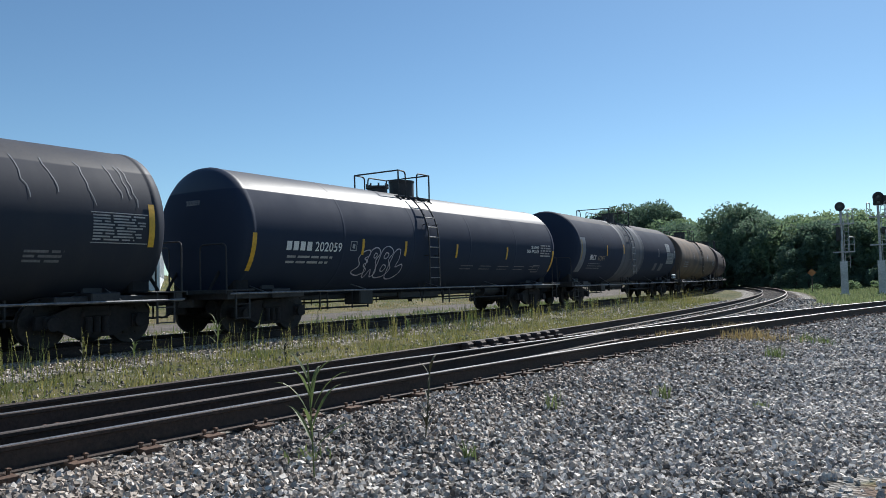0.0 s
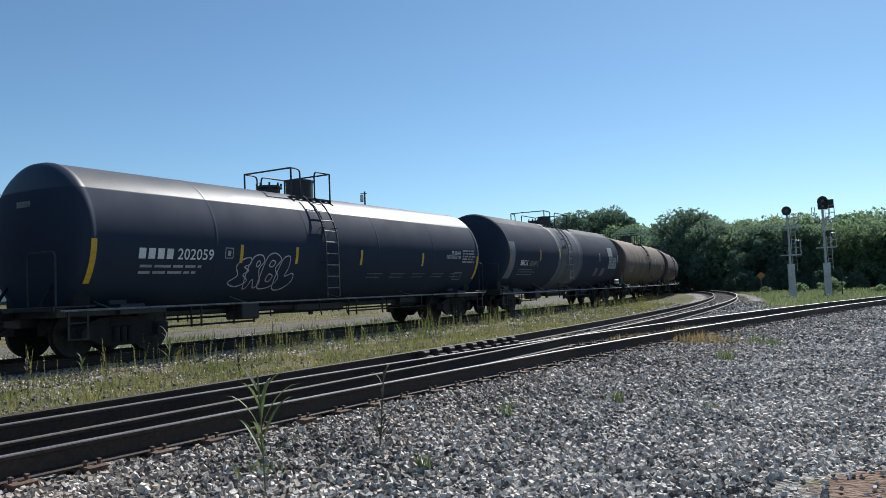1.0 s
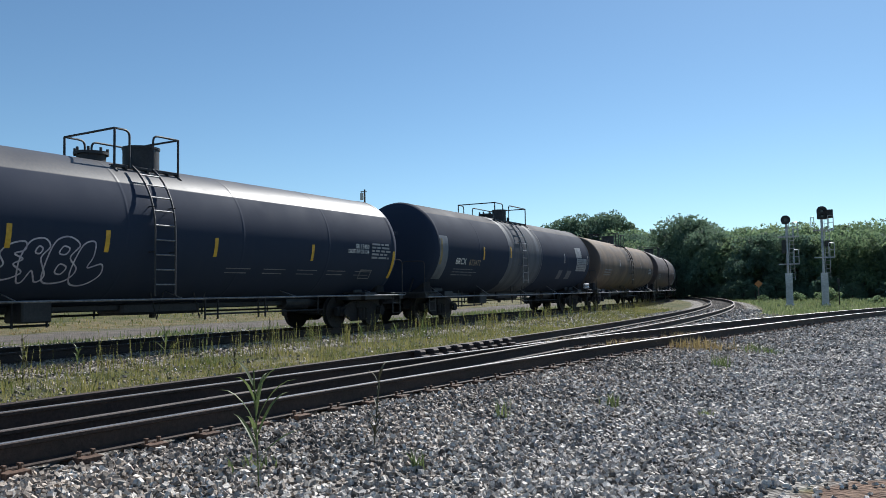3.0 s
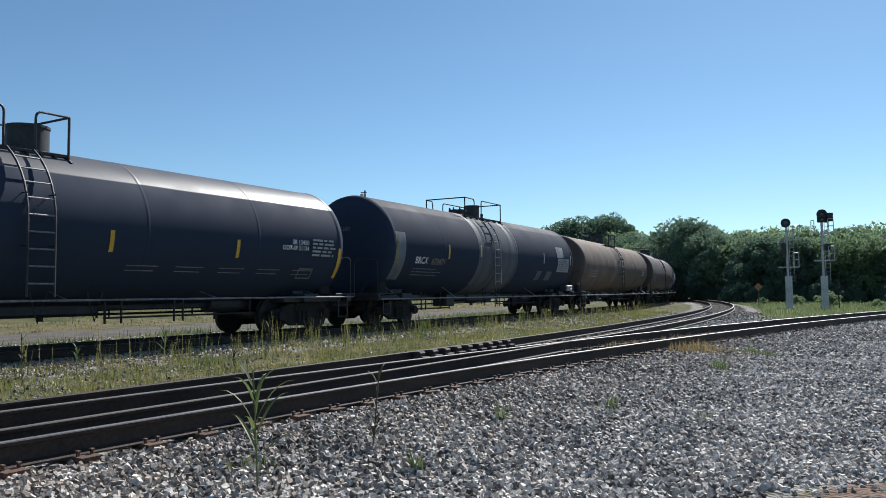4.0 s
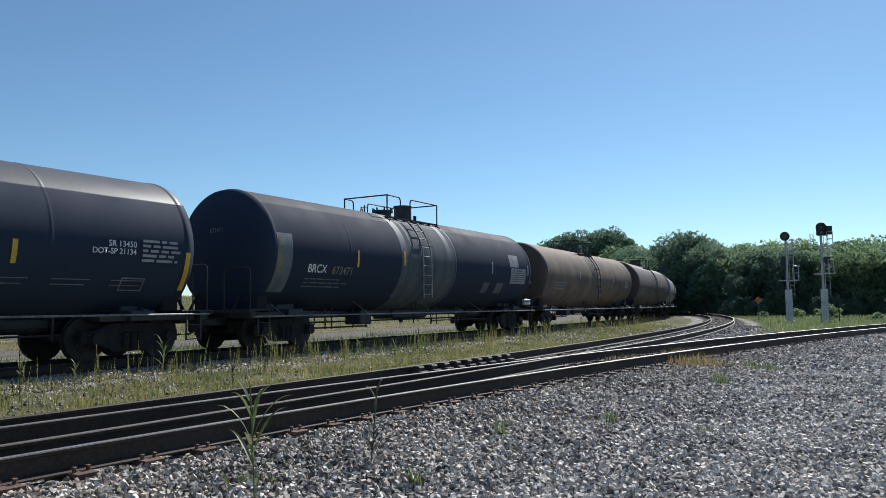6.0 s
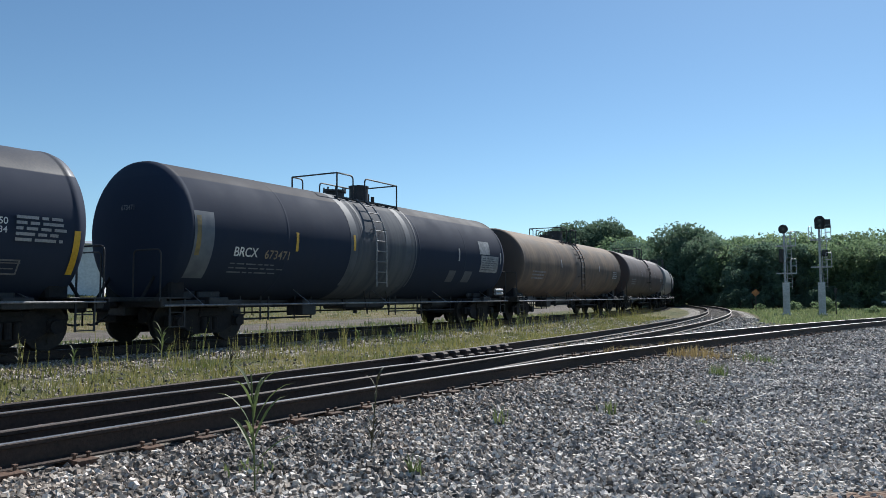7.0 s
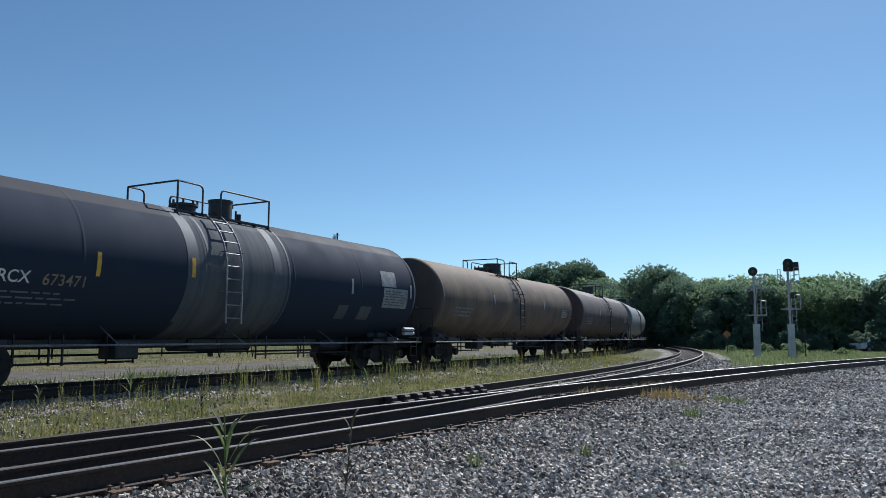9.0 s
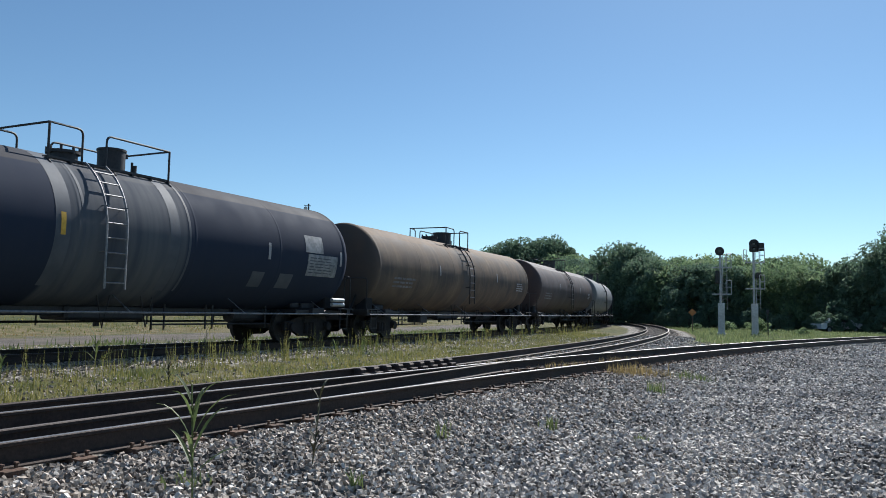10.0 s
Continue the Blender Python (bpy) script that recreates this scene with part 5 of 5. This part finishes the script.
def wood():
    rnd = random.Random(11)
    # the front of the wood, from the bend of the tracks round to the open field
    for deg, dist, kind, sc in ((12.6, 132, "round", 1.0), (13.8, 128, "broad", 0.92), (15.0, 122, "vine", 0.98), (16.2, 112, "round", 1.06),
                                (17.4, 104, "broad", 0.98), (18.3, 102, "tall", 0.80), (19.3, 98, "broad", 0.86), (20.4, 98, "round", 0.88),
                                (21.5, 96, "vine", 0.84), (22.6, 92, "round", 0.84), (23.7, 94, "vine", 0.86), (24.8, 90, "round", 0.82),
                                (25.8, 92, "vine", 0.84), (26.9, 92, "round", 0.82), (28.0, 90, "vine", 0.82), (29.1, 92, "round", 0.80),
                                (30.2, 94, "vine", 0.74), (31.3, 94, "round", 0.74), (32.5, 92, "round", 0.80), (33.6, 90, "broad", 0.74),
                                (34.7, 88, "tall", 0.70), (36.2, 88, "tall", 0.86), (38.2, 88, "broad", 1.15), (40.5, 90, "tall", 1.0)):
        x, y = polar(deg, dist)
        plant(kind, x, y, sc * rnd.uniform(1.02, 1.18), rnd.uniform(0, 360))
    # a second rank, hung with vines, its lighter green painting the sunlit tops, that shows over the first
    for deg, dist, kind, sc in ((13.3, 145, "vine", 1.22), (14.5, 142, "vine", 1.18), (15.8, 136, "vine", 1.10), (18.6, 120, "broad", 0.95), (20.8, 114, "vine", 1.02),
                                (22.2, 112, "vine", 1.0), (23.4, 110, "vine", 1.02), (24.6, 112, "vine", 0.98), (26.2, 110, "vine", 1.0), (27.5, 112, "vine", 0.98),
                                (28.8, 110, "vine", 0.98), (30.0, 112, "vine", 0.90), (31.6, 112, "vine", 0.86), (33.0, 110, "vine", 0.92)):
        x, y = polar(deg, dist)
        plant(kind, x, y, sc * rnd.uniform(1.08, 1.24), rnd.uniform(0, 360))
    # scrub along its foot
    for k in range(32):
        deg = 14.5 + k * 0.75
        x, y = polar(deg, rnd.uniform(84, 89) + max(0.0, 21 - deg) * 4)
        plant("scrub", x, y, rnd.uniform(0.35, 0.7), rnd.uniform(0, 360))
    # the taller trees behind the bend
    for deg, dist, kind, sc in ((8.6, 150, "tall", 1.16), (9.5, 152, "tall", 1.30), (10.3, 150, "tall", 1.2), (11.7, 152, "tall", 1.3), (12.5, 152, "tall", 1.30),
                                (7.4, 156, "tall", 1.12), (6.0, 170, "broad", 0.95), (4.2, 185, "broad", 0.9),
                                (2.5, 190, "round", 1.0), (0.5, 195, "broad", 0.9), (-1.5, 200, "round", 1.0), (-3.5, 200, "broad", 0.9)):
        x, y = polar(deg, dist)
        plant(kind, x, y, sc, rnd.uniform(0, 360))
    # beyond the shed
    for deg, dist, kind, sc in ((-28.6, 92, "broad", 1.0), (-31.5, 95, "tall", 0.9), (-34.5, 90, "broad", 1.0), (-25.8, 110, "round", 0.8), (-38, 95, "tall", 0.9)):
        x, y = polar(deg, dist)
        plant(kind, x, y, sc, rnd.uniform(0, 360))
    # bushes round the signals
    for deg, dist, sc in ((22.6, 76, 0.5), (24.6, 74, 0.6), (26.6, 70, 0.7), (29.4, 66, 0.4)):
        x, y = polar(deg, dist)
        plant("bush", x, y, sc * rnd.uniform(0.6, 0.9), rnd.uniform(0, 360))


wood()


# ---------------------------------------------------------------- grass and weeds
def blades(name, label, x, y, z, tall, material, seed, wide=0.011, lean=0.35, kind="stuff"):
    """Grass blades in one object: each a bent, tapering strip."""
    rng = np.random.default_rng(seed)
    n = len(x)
    a = rng.uniform(0, math.tau, n)
    ln = rng.uniform(0.05, lean, n)
    w = wide * rng.uniform(0.6, 1.4, n)
    dx, dy = np.cos(a), np.sin(a)
    f = rng.uniform(0, math.tau, n)
    wx, wy = np.cos(f) * w, np.sin(f) * w
    mid = np.stack([x + dx * tall * ln * 0.35, y + dy * tall * ln * 0.35, z + tall * 0.55], 1)
    tip = np.stack([x + dx * tall * ln, y + dy * tall * ln, z + tall * np.sqrt(1 - 0.5 * ln * ln)], 1)
    foot = np.stack([x, y, z - 0.02], 1)
    off = np.stack([wx, wy, np.zeros(n)], 1)
    verts = np.stack([foot - off, foot + off, mid + off * 0.75, mid - off * 0.75, tip], 1).reshape(-1, 3)
    i = np.arange(n) * 5
    faces = [(k, k + 1, k + 2, k + 3) for k in i.tolist()] + [(k + 3, k + 2, k + 4) for k in i.tolist()]
    ob = raw(name, verts.tolist(), faces, material)
    return tagged(ob, label, "grass", kind=kind)


def scatter_on(n, xr, yr, keep, seed):
    rng = np.random.default_rng(seed)
    x, y = rng.uniform(*xr, n), rng.uniform(*yr, n)
    om, os_, ot = (offset_from(p, x, y)[0] for p in (MAIN, SIDE, TRAIN))
    k = keep(x, y, om, os_, ot, rng)
    x, y, om, os_, ot = x[k], y[k], om[k], os_[k], ot[k]
    return x, y, ground_height(x, y, om, os_, ot), om, os_, ot, rng


def clump(x, y, scale, seed):
    """Slow random field for patchiness, 0 to 1."""
    return np.array([0.5 + 0.5 * noise.noise((a / scale, b / scale, seed)) for a, b in zip(x, y)])


def stalks(name, label, x, y, z, tall, material, seed):
    """Bushy seeding stems in one object: a thin stem with many short upright side sprays."""
    rng = np.random.default_rng(seed)
    n, m = len(x), 14
    lean = rng.normal(0, 0.10, (n, 2))
    foot = np.stack([x, y, z - 0.02], 1)
    tip = foot + np.stack([lean[:, 0] * tall, lean[:, 1] * tall, tall], 1)
    w = np.stack([np.full(n, 0.004), np.zeros(n), np.zeros(n)], 1)
    stem = np.stack([foot - w, foot + w, tip + w * 0.5, tip - w * 0.5], 1)
    t = rng.uniform(0.30, 1.0, (n, m))
    p = foot[:, None] + (tip - foot)[:, None] * t[..., None]
    a = rng.uniform(0, math.tau, (n, m))
    ln = tall[:, None] * rng.uniform(0.06, 0.16, (n, m)) * (1.25 - t)
    out = np.stack([np.cos(a) * 0.45, np.sin(a) * 0.45, np.full((n, m), 0.9)], 2) * ln[..., None]
    side = np.stack([-np.sin(a), np.cos(a), np.zeros((n, m))], 2) * rng.uniform(0.005, 0.011, (n, m))[..., None]
    leaf = np.stack([p, p + out * 0.55 + side, p + out, p + out * 0.55 - side], 2).reshape(-1, 3)
    verts = np.concatenate([stem.reshape(-1, 3), leaf])
    ob = raw(name, verts.tolist(), np.arange(len(verts)).reshape(-1, 4).tolist(), material)
    return tagged(ob, label, "grass", kind="stuff")


def build_grass():
    # strip between the branch and the train
    def strip(x, y, om, os_, ot, rng):
        c = clump(x, y, 0.9, 3.0)
        return (os_ > 1.2) & (ot < -1.7) & (y < 50) & ~((os_ < 3.0) & (y > 34)) & (c > rng.uniform(0.10, 0.72, len(x))) & (y > 4)
    x, y, z, om, os_, ot, rng = scatter_on(230000, (-14, 22), (4, 55), strip, 1)
    c = clump(x, y, 0.7, 33.0)
    tall = rng.uniform(0.05, 0.17, len(x)) + 0.34 * np.clip(c - 0.42, 0, 1) * rng.uniform(0.3, 1.6, len(x))
    blades("grass_verge", "sunlit yellow-green grass strip beside the train", x, y, z, tall, M_GRASS, 2, 0.007, 0.7)
    # tall seeding grass close to the train, in loose stands

    def tallest(x, y, om, os_, ot, rng):
        c = clump(x, y, 0.55, 9.0)
        return (ot < -1.45) & (ot > -3.0) & (os_ > 1.3) & (c > rng.uniform(0.40, 0.76, len(x)))
    x, y, z, om, os_, ot, rng = scatter_on(52000, (-16, 18), (4, 52), tallest, 5)
    c = np.clip(clump(x, y, 0.55, 9.0) * 2 - 0.6, 0.1, 1)
    stalks("seeding_grass", "tall bushy seeding grass at the track's edge", x, y, z, (0.20 + 0.68 * c) * rng.uniform(0.45, 1, len(x)), M_GRASS, 6)

    def dry(x, y, om, os_, ot, rng):
        c = clump(x, y, 1.0, 21.0)
        return (os_ > 1.0) & (os_ < 2.6) & (y < 34) & (ot < -1.3) & (c > rng.uniform(0.3, 0.8, len(x)))
    x, y, z, om, os_, ot, rng = scatter_on(60000, (-12, 22), (6, 60), dry, 7)
    blades("dry_grass", "straw-coloured dry grass along the branch rail", x, y, z, rng.uniform(0.04, 0.18, len(x)), M_DRY, 8, 0.006, 0.8)
    # field beyond the train and its lane

    def field(x, y, om, os_, ot, rng):
        return (ot > 17.0) & (ot < 50) & (clump(x, y, 3.0, 4.0) > rng.uniform(0.2, 0.7, len(x)))
    x, y, z, om, os_, ot, rng = scatter_on(60000, (-45, 20), (18, 85), field, 9)
    blades("field_grass", "short green grass of the field behind the train", x, y, z, rng.uniform(0.06, 0.2, len(x)), M_GRASS, 10, 0.02)

    def lane_edge(x, y, om, os_, ot, rng):
        return (ot > 14.2) & (ot < 19.0) & (clump(x, y, 2.0, 24.0) > rng.uniform(0.3, 0.8, len(x)))
    x, y, z, om, os_, ot, rng = scatter_on(40000, (-40, 16), (18, 75), lane_edge, 19)
    blades("lane_grass", "short straw-coloured grass along the lane", x, y, z, rng.uniform(0.05, 0.14, len(x)), M_DRY, 20, 0.015)
    # weeds on the far shoulder of the train's track

    def shoulder(x, y, om, os_, ot, rng):
        return (ot > 2.4) & (ot < 8.6) & (clump(x, y, 2.2, 14.0) > rng.uniform(0.42, 0.72, len(x)))
    x, y, z, om, os_, ot, rng = scatter_on(80000, (-30, 16), (12, 60), shoulder, 13)
    blades("shoulder_weeds", "low green weeds on the far shoulder of the track", x, y, z, rng.uniform(0.06, 0.28, len(x)), M_WEED, 14, 0.016)
    # round the signals

    def meadow(x, y, om, os_, ot, rng):
        return (om > 2.8) & (os_ < -2.4) & (y > 38) & (np.hypot(x - 25.2, y - 55.0) > 1.6) & (np.hypot(x - 27.8, y - 55.0) > 1.6) & (clump(x, y, 4.0, 6.0) > rng.uniform(0.25, 0.7, len(x)))
    x, y, z, om, os_, ot, rng = scatter_on(110000, (14, 62), (38, 92), meadow, 11)
    hump = clump(x, y, 2.4, 44.0)
    blades("meadow_grass", "rough pale grass round the signals", x, y, z, rng.uniform(0.08, 0.3, len(x)) + 1.2 * np.clip(hump - 0.5, 0, 1) * rng.uniform(0.5, 1, len(x)), M_MEADOW, 12, 0.02, 0.9)


build_grass()


def tuft(x, y, r, n, tall, material, name, label, seed, wide=0.008, lean=0.6):
    rng = np.random.default_rng(seed)
    px, py = x + rng.normal(0, r, n), y + rng.normal(0, r, n)
    om, os_, ot = (offset_from(p, px, py)[0] for p in (MAIN, SIDE, TRAIN))
    z = ground_height(px, py, om, os_, ot)
    return blades(name, label, px, py, z, rng.uniform(0.4, 1.0, n) * tall, material, seed + 1, wide, lean, "stuff")


def tall_weed(x, y, tall, seed, leafy=True):
    """A single weed: a stiff stem with long arching strap leaves."""
    rnd = random.Random(seed)
    ob = thing("weed", "tall green weed with long arching leaves growing in ballast" if leafy else "thin dark half-dry weed growing in ballast",
               "weed", pose(x, y, ground_at(x, y) - 0.02))
    bm = bmesh.new()
    lean = (rnd.uniform(-0.06, 0.06), rnd.uniform(-0.05, 0.05))
    pipe(bm, [(0, 0, 0), (lean[0] * 0.4, lean[1] * 0.4, tall * 0.35), (lean[0], lean[1], tall * (0.75 if leafy else 1.0))], 0.006, 5)
    part("stem", bm, M_WEED if leafy else M_WEEDSTEM, ob)
    for k in range(10 if leafy else 12):
        a = k * 2.4 + rnd.uniform(-0.5, 0.5)
        z0 = tall * (0.20 + 0.045 * k) if leafy else tall * rnd.uniform(0.1, 0.9)
        ln = tall * (rnd.uniform(0.30, 0.46) if leafy else rnd.uniform(0.14, 0.34))
        rise = rnd.uniform(0.7, 0.95) if leafy and k < 2 else rnd.uniform(1.2, 1.46) if leafy else rnd.uniform(0.8, 1.4)
        w = 0.016 if leafy else 0.012
        bm = bmesh.new()
        prev = None
        for i in range(7):
            t = i / 6
            r = ln * t * math.cos(rise * (1 - t * 0.22))
            zz = z0 + ln * math.sin(rise) * (t - 0.35 * t * t * t)
            ww = w * math.sin(math.pi * (0.12 + 0.86 * t)) * (1.0 if i < 6 else 0.2)
            c = Vector((math.cos(a) * r + lean[0] * z0 / tall, math.sin(a) * r + lean[1] * z0 / tall, zz))
            sd = Vector((-math.sin(a), math.cos(a), 0)) * ww
            fold = Vector((0, 0, -ww * 0.5))
            cur = [bm.verts.new(c - sd), bm.verts.new(c + fold), bm.verts.new(c + sd)]
            if prev:
                bm.faces.new((prev[0], prev[1], cur[1], cur[0]))
                bm.faces.new((prev[1], prev[2], cur[2], cur[1]))
            prev = cur
        part("leaf", bm, M_WEED if leafy else M_WEEDSTEM, ob)


# weeds in the ballast near the camera
tall_weed(-1.265, 5.25, 1.08, 1)
tall_weed(-0.60, 6.42, 0.66, 2, False)
tall_weed(-3.75, 13.8, 0.62, 3, False)
for k, (x, y, r, n, h) in enumerate(((-0.21, 5.9, 0.03, 16, 0.24), (0.6, 8.0, 0.05, 16, 0.26), (1.9, 8.8, 0.06, 26, 0.24), (5.1, 15.6, 0.35, 260, 0.28),
                                     (4.6, 12.9, 0.10, 50, 0.26), (6.3, 15.4, 0.2, 90, 0.22), (2.8, 8.3, 0.05, 14, 0.12), (-1.4, 5.7, 0.08, 24, 0.12),
                                     (3.6, 17.4, 0.5, 300, 0.2), (5.4, 19.6, 0.5, 260, 0.2))):
    tuft(x, y, r, n, h, M_DRY if k in (3, 8, 9) else M_WEED, "grass_tuft", "small dry tuft in the ballast" if k in (3, 8, 9) else "small green tuft sprouting from ballast", 40 + k)
tuft(-3.85, 8.7, 0.22, 60, 0.2, M_WEEDSTEM, "dead_sprigs", "dark dead sprigs between the rails", 160, 0.006, 0.8)
tuft(-3.5, 9.3, 0.15, 30, 0.16, M_WEEDSTEM, "dead_sprigs", "dark dead sprigs between the rails", 162, 0.006, 0.8)
# bushy seeding stalks at the edge of the train's bed
for k in range(22):
    rnd = random.Random(170 + k)
    x, y, h = at(TRAIN, -9.5 + k * 1.35 + rnd.uniform(-0.6, 0.6), -1.9 - rnd.uniform(0, 0.8))
    tuft(x, y, rnd.uniform(0.05, 0.16), rnd.randint(9, 24), rnd.uniform(0.5, 1.0), M_GRASS if k % 3 else M_WEED, "grass_stalks", "tall bushy stalks of seeding grass", 200 + k * 2, 0.005, 0.25)
# leafy stalks standing up among the verge grass
for k in range(16):
    rnd = random.Random(70 + k)
    x, y, h = at(TRAIN, -2 + k * 2.4 + rnd.uniform(-1, 1), -2.4 + rnd.uniform(-0.6, 0.6))
    tall_weed(x, y, rnd.uniform(0.6, 1.0), 80 + k, k % 3 != 0)


# ---------------------------------------------------------------- ballast
def build_ballast():
    rng = np.random.default_rng(17)
    corner = np.array([(a, b, c) for a in (-1, 1) for b in (-1, 1) for c in (-1, 1)], float)
    quads = np.array([(0, 1, 3, 2), (4, 6, 7, 5), (0, 4, 5, 1), (2, 3, 7, 6), (0, 2, 6, 4), (1, 5, 7, 3)])

    def stones(name, label, x, y, z, size, material):
        n = len(x)
        v = corner[None] * rng.uniform(0.58, 1.0, (n, 8, 3)) * (size * rng.uniform(0.7, 1.35, n))[:, None, None]
        v = v * np.stack([rng.uniform(0.85, 1.35, n), rng.uniform(0.75, 1.1, n), rng.uniform(0.6, 0.95, n)], 1)[:, None, :]
        q = rng.normal(size=(n, 4)) * np.array([1, 0.6, 0.6, 1.0])
        q /= np.linalg.norm(q, axis=1)[:, None]
        w, a, b, c = q.T
        rot = np.stack([np.stack([1 - 2 * (b * b + c * c), 2 * (a * b - c * w), 2 * (a * c + b * w)], 1),
                        np.stack([2 * (a * b + c * w), 1 - 2 * (a * a + c * c), 2 * (b * c - a * w)], 1),
                        np.stack([2 * (a * c - b * w), 2 * (b * c + a * w), 1 - 2 * (a * a + b * b)], 1)], 1)
        v = np.einsum("nij,nkj->nki", rot, v) + np.stack([x, y, z], 1)[:, None, :]
        faces = (quads[None] + (np.arange(n) * 8)[:, None, None]).reshape(-1, 4)
        ob = raw(name, v.reshape(-1, 3).tolist(), faces.tolist(), material)
        tagged(ob, label, "ballast", kind="stuff")

    def bed(name, label, cell, y0, y1, size, share=1.0):
        gx, gy = np.arange(-24, 34, cell), np.arange(y0, y1, cell)
        X, Y = np.meshgrid(gx, gy)
        x = X.ravel() + rng.uniform(-0.5, 0.5, X.size) * cell
        y = Y.ravel() + rng.uniform(-0.5, 0.5, X.size) * cell
        k = (x > -0.72 * y - 1.5) & (x < 0.74 * y + 1.5) & (rng.uniform(0, 1, len(x)) < share)
        x, y = x[k], y[k]
        om, os_, ot = (offset_from(p, x, y)[0] for p in (MAIN, SIDE, TRAIN))
        g, _, _, rusty, soil = zones(x, y, om, os_, ot)
        k = (g > rng.uniform(0.2, 0.9, len(x))) & (soil < rng.uniform(0.3, 0.9, len(x))) & (rusty < rng.uniform(0.5, 1.4, len(x)))
        k &= ~((os_ > 1.6) & (ot < -2.0) & (y < 30) & (rng.uniform(0, 1, len(x)) > 0.28))
        for o in (om, os_, ot):
            for r in (-0.75, 0.75):
                k &= np.abs(o - r) > 0.10
        x, y, om, os_, ot = x[k], y[k], om[k], os_[k], ot[k]
        z = ground_height(x, y, om, os_, ot) + rng.uniform(-0.018, 0.026, len(x))
        # brake dust and rust stain the stones close to the rails
        stain = np.maximum(0.75 * ramp01(om, -3.4, -1.4), 0.9 * (os_ > 1.0)) * (1 - 0.6 * ramp01(y, 14, 30))
        dark = rng.uniform(0, 1, len(x)) < stain
        for pick, lab, material in ((~dark, label, M_STONE), (dark, "rust-stained crushed stones beside the rails", M_STAINED)):
            stones(name, lab, x[pick], y[pick], z[pick], np.full(int(pick.sum()), size), material)

    bed("ballast", "angular light grey crushed stones lying loose", 0.037, 2.0, 8.5, 0.0188)
    bed("ballast", "angular light grey crushed stones lying loose", 0.043, 8.5, 15.0, 0.0205)
    bed("ballast", "crushed stones further along the tracks", 0.074, 15.0, 26.0, 0.027)
    bed("ballast", "crushed stones further along the tracks", 0.16, 26.0, 44.0, 0.038)


build_ballast()

motions()
